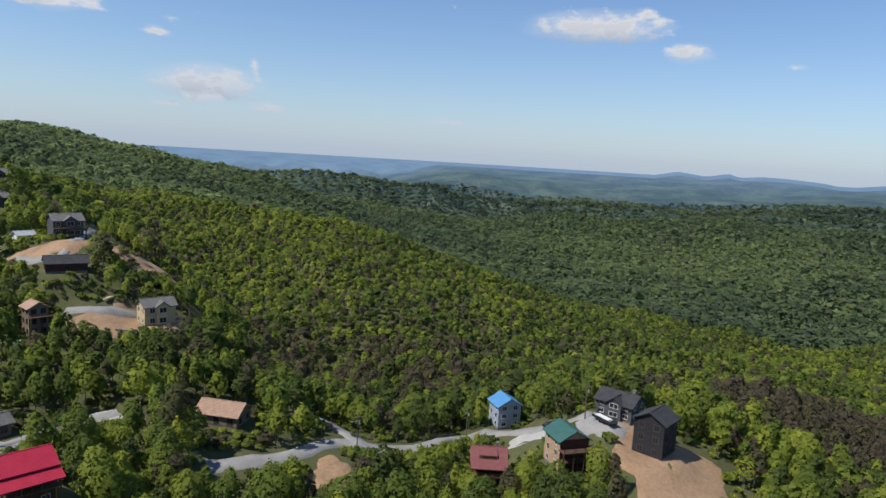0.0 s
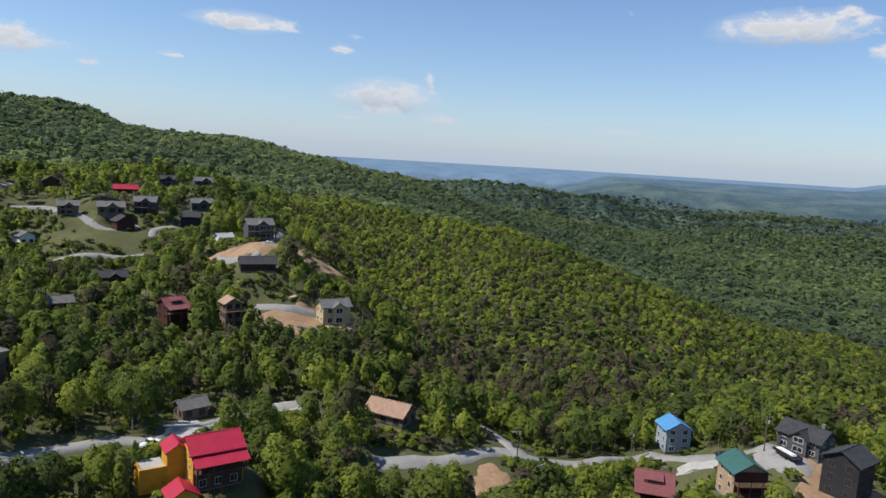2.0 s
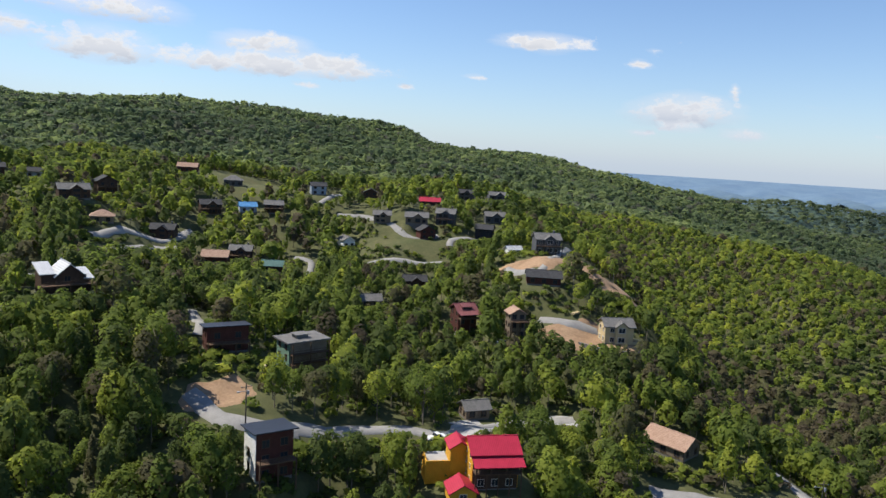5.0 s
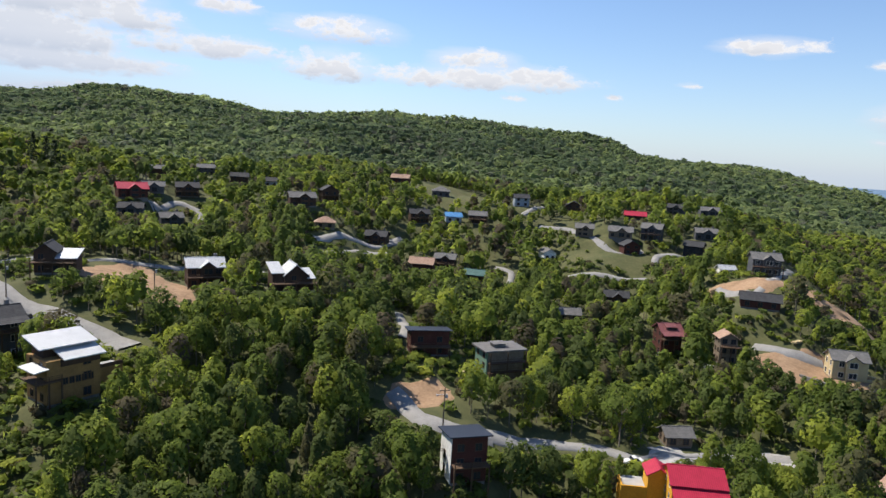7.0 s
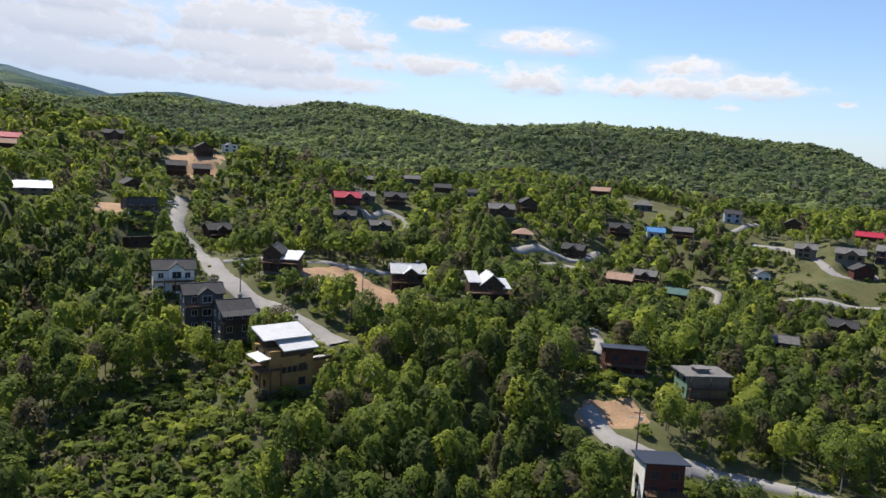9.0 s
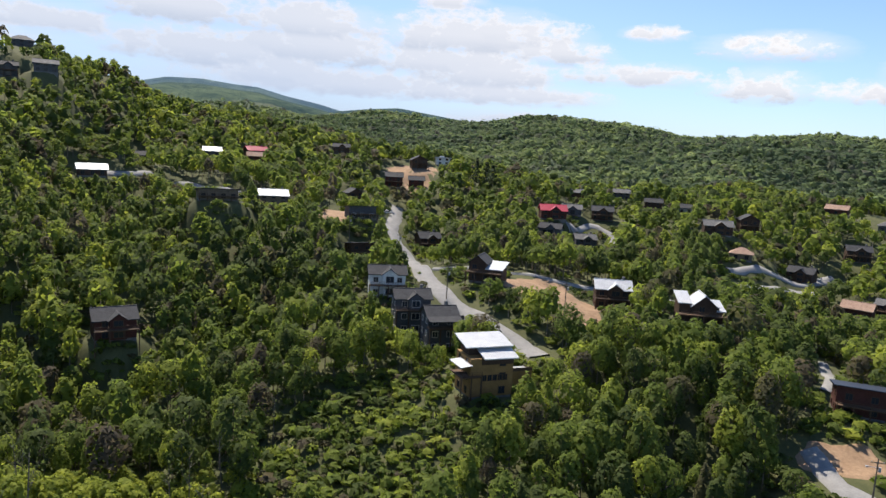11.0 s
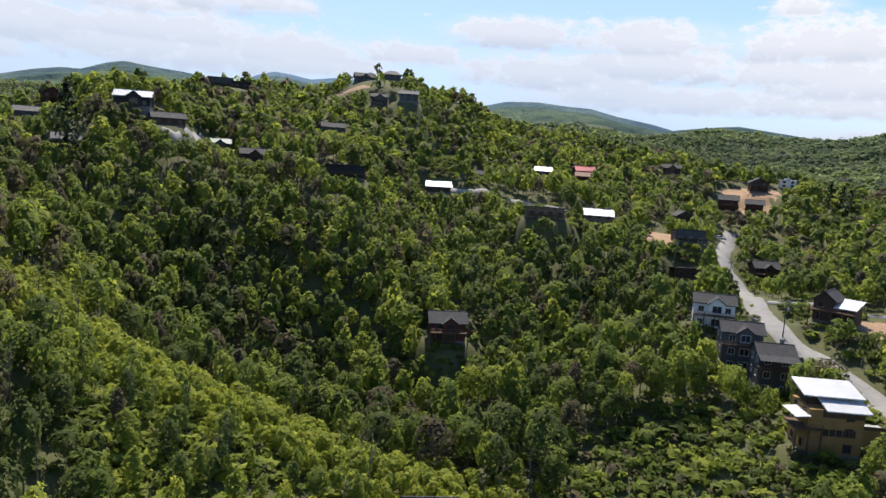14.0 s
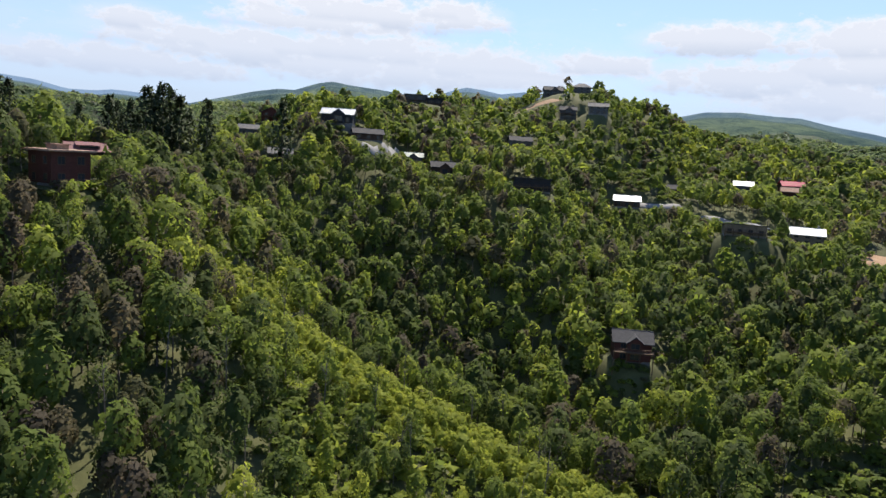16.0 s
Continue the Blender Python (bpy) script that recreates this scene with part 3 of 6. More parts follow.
def clearing(name, turn, out, wide, deep, mat, label, slant=0.0, lift=0.22, seed=1):
    """An open patch of soil or grass, wide across the line of sight and deep along it."""
    rng = np.random.RandomState(seed)
    c = at(turn, out)
    ang = radians(turn + slant)
    ux, uy = np.array((math.cos(ang), math.sin(ang))), np.array((-math.sin(ang), math.cos(ang)))
    ph = rng.uniform(0, 6.3, 4)
    rings, spokes = 9, 40
    verts, faces = [], []
    for i in range(rings + 1):
        for j in range(spokes):
            t = 2 * math.pi * j / spokes
            w = 1 + 0.16 * math.sin(2 * t + ph[0]) + 0.12 * math.sin(3 * t + ph[1]) + 0.09 * math.sin(5 * t + ph[2]) + 0.06 * math.sin(9 * t + ph[3])
            verts.append(c + (ux * math.cos(t) * wide / 2 + uy * math.sin(t) * deep / 2) * w * i / rings)
    verts = np.array(verts)
    edge = np.repeat(np.arange(rings + 1) == rings, spokes)
    z = ground_z(verts) + np.where(edge, -0.15, lift) + rng.uniform(-0.08, 0.08, len(verts))
    z[:spokes] = z[0]
    for i in range(rings):
        for j in range(spokes):
            k = (j + 1) % spokes
            faces.append((i * spokes + j, (i + 1) * spokes + j, (i + 1) * spokes + k, i * spokes + k))
    ob = sheet(name, np.c_[verts, z], faces[spokes:] + [tuple(range(spokes, 2 * spokes))], mat)
    KEEP_OUT.extend((x, y, max(2.0, min(wide, deep) / 9)) for x, y in verts[::2])
    FIRM.extend((x, y, max(1.6, min(wide, deep) / 12)) for x, y in (verts[1::7] if mat is TURF else verts[::2]))
    SEEN.extend((x, y, 1.0) for x, y in verts[3 * spokes:5 * spokes:3])
    return tagged(ob, label, "clearing", kind="structure")


strip("road", [(18.1, 154), (14.3, 156), (10.2, 164), (7.4, 174), (5.5, 174), (2.6, 176), (-0.2, 180), (-3.6, 195), (-6.9, 191), (-9.6, 188), (-11.9, 185), (-14.1, 178)], 4.4, GRAVEL, "pale gravel road curving along the hillside", "road")
strip("road", [(5.5, 174), (6.7, 182), (8.2, 190), (9.6, 194)], 4.2, GRAVEL, "gravel side road climbing into the trees", "road")
strip("road", [(54.0, 141), (50.5, 137), (46.5, 140), (42.2, 143), (38.6, 146), (34.9, 146), (32.1, 158), (28.4, 174), (24.6, 178)], 3.5, GRAVEL, "pale gravel road past the crimson-roofed house", "road")
strip("road", [(56.2, 152), (55.2, 148), (53.7, 140), (51.0, 137), (47.6, 138)], 3.8, GRAVEL, "gravel road bending below the dark modern house", "road")
strip("driveway", [(56.0, 212), (55.3, 188), (55.6, 180)], 2.7, GRAVEL, "gravel drive down to the dark modern house", "driveway")
strip("road", [(76.8, 164), (78.7, 173), (80.5, 178), (82.8, 187), (84.6, 196), (85.9, 208), (86.9, 223), (88.2, 270), (89.2, 282), (89.6, 308), (89.3, 336), (89.2, 354)], 5.4, GRAVEL, "long pale road climbing past the grey houses", "road")
strip("driveway", [(86.1, 226), (84.2, 226), (79.8, 232), (75.2, 230), (72.4, 236)], 2.7, GRAVEL, "narrow gravel drive linking the log cabins", "driveway")
strip("driveway", [(70.6, 238), (68.3, 232), (65.9, 232)], 2.7, GRAVEL, "narrow gravel drive linking the log cabins", "driveway")
strip("driveway", [(63.1, 298), (60.6, 312), (58.1, 320), (56.4, 342)], 2.7, GRAVEL, "pale drive round a dark cabin", "driveway")
strip("driveway", [(63.3, 278), (60.5, 300), (57.1, 317)], 2.7, GRAVEL, "pale drive below the cabins", "driveway")
strip("driveway", [(75.4, 327), (73.6, 344), (71.8, 336), (72.1, 322)], 2.7, GRAVEL, "pale looping drive", "driveway")
strip("driveway", [(28.1, 230), (25.7, 227), (23.3, 230)], 2.7, GRAVEL, "grey gravel drive to the unfinished house", "driveway")
strip("driveway", [(42.4, 306), (40.3, 307), (36.3, 310)], 2.7, GRAVEL, "pale drive along the slope", "driveway")
strip("driveway", [(45.0, 377), (42.5, 370), (39.5, 334), (36.8, 338)], 2.7, GRAVEL, "pale drive between the upper houses", "driveway")
strip("driveway", [(35.8, 326), (35.7, 332), (34.8, 336), (33.5, 341)], 2.7, GRAVEL, "curving pale concrete drive", "driveway")
strip("driveway", [(31.1, 272), (29.5, 259), (27.5, 267), (26.1, 356)], 2.7, GRAVEL, "grey drive on the hilltop lot", "driveway")
strip("driveway", [(46.4, 389), (45.6, 400), (44.8, 428)], 2.7, GRAVEL, "white concrete drive", "driveway")
strip("driveway", [(48.3, 322), (47.0, 318), (47.1, 301)], 2.7, GRAVEL, "pale concrete drive", "driveway")
strip("driveway", [(57.6, 332), (56.6, 342), (56.1, 345)], 2.7, GRAVEL, "white concrete drive", "driveway")
strip("driveway", [(112.0, 308), (109.8, 302), (107.9, 308)], 2.7, GRAVEL, "pale drive on the slope", "driveway")
strip("driveway", [(106.3, 300), (104.5, 292), (101.7, 274)], 2.7, GRAVEL, "pale drive beside the long shed", "driveway")
strip("driveway", [(133.3, 274), (131.5, 280), (130.4, 339)], 2.7, GRAVEL, "pale gravel drive", "driveway")
strip("clearing", [(26.2, 294), (24.9, 288), (23.5, 269), (22.0, 263), (19.7, 295)], 13, CLAY, "cleared strip of orange clay along the wood edge", "clearing")
clearing("clearing", -20.1, 165, 28, 42, CLAY, "raw orange clay bank below the dark house", 0, seed=2)
clearing("clearing", -14.4, 176, 15, 10, GRAVEL, "gravel parking beside dark houses", 0, seed=3)
clearing("clearing", 23.3, 223, 42, 17, CLAY, "raw building plot of orange clay", 0, seed=4)
clearing("clearing", 28.7, 268, 28, 21, CLAY, "clay and gravel hilltop lot", 0, seed=5)
clearing("clearing", 40.7, 327, 32, 29, TURF, "thin grass on an open lot", 0, seed=6)
clearing("clearing", 37.7, 323, 21, 21, TURF, "thin grass on an open lot", 0, seed=7)
clearing("clearing", 74.0, 199, 13, 32, CLAY, "bare clay bank beside a log cabin", 0, seed=8)
clearing("clearing", 77.5, 214, 24, 30, CLAY, "bare trampled lot between cabins", 0, seed=9)
clearing("clearing", 88.3, 409, 36, 49, CLAY, "bare clay lot with three houses", 0, seed=10)
clearing("clearing", 93.8, 288, 14, 34, CLAY, "pale bare lot", 0, seed=11)
clearing("clearing", 53.8, 151, 14, 13, CLAY, "eroded clay road bank", 0, seed=12)
clearing("clearing", 7.8, 155, 11, 14, CLAY, "eroded clay bank below the road", 0, seed=13)
clearing("clearing", -8.2, 176, 11, 14, TURF, "rough lawn beside the maroon-roofed cabin", 0, seed=14)
clearing("clearing", 33.1, 156, 12, 22, CONCRETE, "white concrete parking apron", 0, seed=15)
clearing("clearing", 26.2, 177, 11, 8, CONCRETE, "white concrete parking apron", 0, seed=16)
clearing("clearing", -8.8, 184, 11, 10, CONCRETE, "pale concrete apron beside the road", 0, seed=17)
clearing("clearing", 119.6, 409, 30, 9, CLAY, "red clay cut below the hilltop houses", 0, seed=18)
clearing("clearing", 94.3, 278, 12, 16, CLAY, "pale bare lot", 0, seed=19)
clearing("clearing", 52.3, 427, 45, 49, TURF, "dry grass on an open lot", 0, seed=20)
clearing("clearing", 39.5, 339, 25, 6, TURF, "thin grass on an open lot", 0, seed=21)
clearing("clearing", 74.0, 199, 11, 30, CLAY, "bare clay bank beside a log cabin", 0, seed=22)

for a, d in ((79.3, 144), (78.4, 148), (77.6, 153), (79.0, 138), (77.8, 142)):
    KEEP_OUT.append((*at(a, d), 6.0))

# an overgrown open slope below the ochre house, with bushes only
for k in range(900):
    spot = at(90.5, 128) + np.array((random.uniform(-1, 1) * 24, random.uniform(-1, 1) * 19))
    if np.hypot(*((spot - at(90.5, 128)) / (24, 19))) < 1:
        VERGE.append((*spot, 2.4))

# ---- sky: far cloud bank ----
CLOUDS_A = [(-11.4, 10.0, 5.0, 1.3), (-18.2, 8.3, 1.6, 0.7), (-14.9, 11.0, 0.9, 0.5), (18.5, 4.0, 3.7, 1.4), (18.6, 3.0, 1.6, 0.6), (14.1, 2.5, 1.4, 0.5), (15.0, 5.6, 0.4, 0.6), (22.0, 7.5, 0.9, 0.3), (20.9, 8.4, 0.7, 0.3), (21.4, 2.3, 1.0, 0.3), (5.3, 2.7, 0.6, 0.2), (29.0, 8.5, 3.7, 0.4), (-25.7, 7.3, 0.8, 0.2), (0.4, 2.4, 1.6, 0.3), (29.5, 8.8, 3.7, 0.7), (34.5, 6.0, 0.9, 0.3)]
CLOUDS_B = [(40.1, 4.9, 0.7, 0.2), (22.0, 7.5, 0.8, 0.3), (21.0, 8.4, 0.6, 0.3), (51.1, 7.3, 3.4, 0.9), (50.4, 5.8, 8.7, 1.0), (47.8, 4.6, 1.0, 0.3), (82.8, 6.4, 5.5, 1.8), (77.9, 8.2, 4.6, 1.1), (71.3, 6.7, 5.5, 1.0), (61.8, 8.8, 4.6, 1.1), (62.3, 6.0, 3.7, 1.4), (50.8, 7.4, 3.0, 0.8), (48.3, 6.0, 6.0, 1.1), (54.5, 5.7, 4.6, 0.7), (80.0, 4.8, 6.9, 0.9), (70.2, 9.8, 2.3, 0.7)]
CLOUDS_C = [(80.4, 2.7, 5.7, 0.9), (83.3, 9.0, 6.9, 1.8), (84.1, 6.7, 5.5, 1.1), (71.5, 6.8, 5.3, 0.9), (96.4, 7.5, 5.7, 1.6), (98.8, 5.3, 4.6, 1.4), (88.6, 4.9, 1.8, 0.4), (106.4, 9.5, 5.3, 1.3), (96.7, 9.2, 5.3, 1.6), (82.4, 9.3, 6.6, 1.8), (86.0, 11.7, 2.5, 0.7), (104.5, 6.6, 6.0, 1.4), (84.7, 7.0, 6.4, 1.4), (115.2, 7.5, 4.1, 0.9), (124.7, 6.8, 6.9, 1.6), (93.2, 4.9, 11.5, 1.1)]
CLOUDS_D = [(126.2, 10.4, 3.4, 1.0), (137.2, 9.4, 6.9, 0.9), (142.8, 6.9, 6.9, 1.4), (133.2, 6.2, 9.2, 1.6), (123.0, 6.1, 6.9, 0.9), (134.6, 10.3, 8.0, 1.4), (126.7, 10.9, 3.7, 1.1), (150.1, 8.3, 3.2, 0.8), (143.0, 7.3, 9.2, 1.1), (151.6, 5.2, 9.2, 1.1), (133.2, 7.5, 8.0, 1.4)]



def cloud_bank():
    az = np.arange(-45, 172, 0.5)
    el = np.arange(-1.2, 27, 0.36)
    A_, E_ = np.meshgrid(az, el, indexing="ij")
    dens, belly = np.zeros(A_.shape), np.zeros(A_.shape)
    for ca, ce, wa, we in CLOUDS_A + CLOUDS_B + CLOUDS_C + CLOUDS_D:
        u, v = (A_ - ca) / wa, (E_ - ce) / we
        v = np.where(v < 0, v * 1.35, v)
        new_d = 1.0 - 0.5 * (u * u + v * v)
        belly = np.where(new_d > dens, np.clip(-v * 0.9 + 0.1, 0, 1) * min(1.0, we / 1.2), belly)
        dens = np.maximum(dens, new_d * (1.0 if we > 0.45 else 0.86))
    dens += 0.27 * np.clip((A_ - 72) / 14, 0, 1) * np.exp(-((E_ - 7.5) / 4.5) ** 2)
    R = 4850.0
    a, e = np.radians(A_), np.radians(E_)
    v = np.stack([-R * np.sin(a) * np.cos(e), R * np.cos(a) * np.cos(e), EYE + R * np.sin(e)], -1).reshape(-1, 3)
    na, ne = A_.shape
    faces = [(i * ne + j, i * ne + j + 1, (i + 1) * ne + j + 1, (i + 1) * ne + j) for i in range(na - 1) for j in range(ne - 1)]
    def build(m, n, l, p):
        at_ = n.new("ShaderNodeAttribute")
        at_.attribute_name = "cloudiness"
        big = noise_node(n, l, 0.006, 9, 0.64, (1, 1, 1.9))
        thin = noise_node(n, l, 0.0016, 5, 0.65, (1, 1, 4.0))
        def math_(op, a, b):
            k = n.new("ShaderNodeMath")
            k.operation = op
            for s, x in zip(k.inputs, (a, b)):
                if isinstance(x, (int, float)):
                    s.default_value = x
                else:
                    l.new(x, s)
            return k.outputs[0]
        amount = math_("ADD", at_.outputs["Fac"], math_("MULTIPLY", math_("SUBTRACT", big.outputs[0], 0.5), 2.3))
        edge = ramp_node(n, l, amount, [(0.44, (0, 0, 0)), (0.6, (0.45, 0.45, 0.45)), (0.9, (1, 1, 1))])
        veil = ramp_node(n, l, math_("ADD", math_("MULTIPLY", at_.outputs["Fac"], 0.5), math_("MULTIPLY", thin.outputs[0], 0.6)), [(0.4, (0, 0, 0)), (0.85, (0.6, 0.6, 0.6))])
        cover = math_("MAXIMUM", edge.outputs[0], veil.outputs[0])
        body = ramp_node(n, l, amount, [(0.55, (0.96, 0.96, 1.0)), (0.85, (1.0, 0.985, 0.975)), (1.0, (0.86, 0.87, 0.9))])
        under = n.new("ShaderNodeAttribute")
        under.attribute_name = "belly"
        em = n.new("ShaderNodeEmission")
        # Cloud shading is painted: the glow turns grey on the undersides.
        l.new(mix_node(n, l, math_("MINIMUM", math_("MULTIPLY", math_("MULTIPLY", under.outputs["Fac"], big.outputs[0]), 1.5), 0.85), body.outputs[0], (0.5, 0.56, 0.66)), em.inputs["Color"])
        em.inputs["Strength"].default_value = 0.7
        low = n.new("ShaderNodeAttribute")
        # Low haze is painted as a pale glow, stronger on the sun's side.
        low.attribute_name = "low_air"
        air = n.new("ShaderNodeEmission")
        air.inputs["Color"].default_value, air.inputs["Strength"].default_value = (0.62, 0.76, 0.99, 1), 0.58
        tr = n.new("ShaderNodeBsdfTransparent")
        mx = n.new("ShaderNodeMixShader")
        l.new(cover, mx.inputs[0])
        l.new(tr.outputs[0], mx.inputs[1])
        l.new(em.outputs[0], mx.inputs[2])
        pale = n.new("ShaderNodeMixShader")
        l.new(low.outputs["Fac"], pale.inputs[0])
        l.new(mx.outputs[0], pale.inputs[1])
        l.new(air.outputs[0], pale.inputs[2])
        l.new(pale.outputs[0], n["Material Output"].inputs["Surface"])
    ob = sheet("backdrop", v, faces, material("cloud_white", build))
    k = ob.data.attributes.new("cloudiness", "FLOAT", "POINT")
    k.data.foreach_set("value", dens.reshape(-1).astype(np.float32))
    k = ob.data.attributes.new("belly", "FLOAT", "POINT")
    k.data.foreach_set("value", belly.reshape(-1).astype(np.float32))
    k = ob.data.attributes.new("low_air", "FLOAT", "POINT")
    k.data.foreach_set("value", np.clip(0.75 * np.exp(-np.maximum(E_, 0) / 4.0) + 0.7 * np.clip((A_ - 60) / 40, 0, 1) * np.exp(-np.maximum(E_, 0) / 18.0), 0, 0.9).reshape(-1).astype(np.float32))
    tagged(ob, "white cumulus clouds in a blue spring sky", "sky", kind="structure")


cloud_bank()


# ---- building parts ----
def part(name, bm, mat, parent, label=""):
    me = bpy.data.meshes.new(name)
    bm.to_mesh(me)
    bm.free()
    me.materials.append(mat)
    ob = new(name, me)
    ob.parent = parent
    if label:
        ob["label"] = label
    return ob


def prism(points, bm=None):
    """A closed solid from two matching rings of corners."""
    bm = bm or bmesh.new()
    lower, upper = points
    lo, up = [bm.verts.new(p) for p in lower], [bm.verts.new(p) for p in upper]
    n = len(lo)
    bm.faces.new(lo[::-1])
    bm.faces.new(up)
    for i in range(n):
        bm.faces.new((lo[i], lo[(i + 1) % n], up[(i + 1) % n], up[i]))
    return bm


def box(x0, x1, y0, y1, z0, z1, bm=None):
    return prism(([(x0, y0, z0), (x1, y0, z0), (x1, y1, z0), (x0, y1, z0)], [(x0, y0, z1), (x1, y0, z1), (x1, y1, z1), (x0, y1, z1)]), bm)


def slab(a, b, c, d, thick, bm=None):
    """A roof plane through four corners, with thickness."""
    return prism(([(p[0], p[1], p[2] - thick) for p in (a, b, c, d)], [a, b, c, d]), bm)


def window(parent, x, y, z, w, h, side="front", trim=None):
    """A framed pane set into a wall; side tells which way it looks."""
    t = 0.1
    def put(u0, u1, v0, v1, d0, d1, bm=None):
        if side == "front":
            return box(x + u0, x + u1, y - d1, y - d0, z + v0, z + v1, bm)
        if side == "back":
            return box(x + u0, x + u1, y + d0, y + d1, z + v0, z + v1, bm)
        if side == "left":
            return box(x - d1, x - d0, y + u0, y + u1, z + v0, z + v1, bm)
        return box(x + d0, x + d1, y + u0, y + u1, z + v0, z + v1, bm)
    bm = put(-w / 2 - t, -w / 2, -t, h + t, -0.05, 0.07)
    put(w / 2, w / 2 + t, -t, h + t, -0.05, 0.07, bm)
    put(-w / 2, w / 2, h, h + t, -0.05, 0.07, bm)
    put(-w / 2, w / 2, -t, 0, -0.05, 0.1, bm)
    put(-0.03, 0.03, 0, h, -0.05, 0.05, bm)
    frame_ob = part("window", bm, trim or TRIM, parent)
    part("pane", put(-w / 2, w / 2, 0, h, -0.04, 0.015), GLASS, frame_ob)


def gable_roof(parent, x0, x1, y0, y1, z, rise, mat, along="x", over=0.6, thick=0.22, wall=None):
    """Two sloping planes with a ridge cap, and the gable walls under them."""
    if along == "x":
        ym = (y0 + y1) / 2
        k = rise / (ym - y0)
        for s, ye in ((1, y0 - over), (-1, y1 + over)):
            zl = z - k * over
            q = [(x0 - over, ye, zl), (x1 + over, ye, zl), (x1 + over, ym, z + rise), (x0 - over, ym, z + rise)]
            part("roof", slab(*(q if s > 0 else q[::-1]), thick), mat, parent)
        part("ridge_cap", box(x0 - over, x1 + over, ym - 0.15, ym + 0.15, z + rise - 0.06, z + rise + 0.06), mat, parent)
        if wall:
            for x in (x0, x1 - 0.2):
                part("gable", prism(([(x, y0, z), (x, ym, z + rise - thick), (x, y1, z)], [(x + 0.2, y0, z), (x + 0.2, ym, z + rise - thick), (x + 0.2, y1, z)])), wall, parent)
    else:
        xm = (x0 + x1) / 2
        k = rise / (xm - x0)
        for s, xe in ((1, x0 - over), (-1, x1 + over)):
            zl = z - k * over
            q = [(xe, y1 + over, zl), (xe, y0 - over, zl), (xm, y0 - over, z + rise), (xm, y1 + over, z + rise)]
            part("roof", slab(*(q if s > 0 else q[::-1]), thick), mat, parent)
        part("ridge_cap", box(xm - 0.15, xm + 0.15, y0 - over, y1 + over, z + rise - 0.06, z + rise + 0.06), mat, parent)
        if wall:
            for y in (y0, y1 - 0.2):
                part("gable", prism(([(x0, y, z), (xm, y, z + rise - thick), (x1, y, z)], [(x0, y + 0.2, z), (xm, y + 0.2, z + rise - thick), (x1, y + 0.2, z)])), wall, parent)


def deck(parent, x0, x1, y0, y1, z, down, mat=None):
    """A raised timber deck with posts and a rail."""
    mat = mat or DARKTRIM
    d = part("deck", box(x0, x1, y0, y1, z - 0.25, z), mat, parent)
    n = max(2, int((x1 - x0) / 2.6))
    for i in range(n + 1):
        x = x0 + 0.1 + (x1 - x0 - 0.2) * i / n
        part("post", box(x - 0.12, x + 0.12, y0 + 0.05, y0 + 0.29, z - down, z - 0.25), mat, d)
        part("rail_post", box(x - 0.06, x + 0.06, y0, y0 + 0.12, z, z + 1.0), mat, d)
    for h in (0.35, 0.65, 1.0):
        part("rail", box(x0, x1, y0 + 0.02, y0 + 0.1, z + h - 0.05, z + h), mat, d)


NAMES = {"gable_side": "house", "gable_front": "house", "cross": "house", "shed": "modern_house", "shed_white": "modern_house", "flat": "modern_house", "hip": "house",
         "stepped": "house", "wings": "house", "shed_side": "house"}
WORDS = {"red_log": "red-brown log", "log": "dark log", "slate": "slate grey", "black": "black-clad", "white": "white-sided", "tan": "tan log", "amber": "amber log",
         "ochre": "ochre wood", "sheathing": "unfinished yellow-sheathed", "green": "unfinished green-sheathed", "bluegrey": "pale blue-grey", "brown": "weathered brown"}
ROOFWORDS = {"dark": "charcoal shingle roof", "grey": "weathered grey roof", "white": "bright metal roof", "red": "crimson metal roof", "blue": "blue metal roof",
             "teal": "green metal roof", "maroon": "maroon metal roof", "tan": "tan shingle roof", "navy": "blue-black mono-pitch roof"}


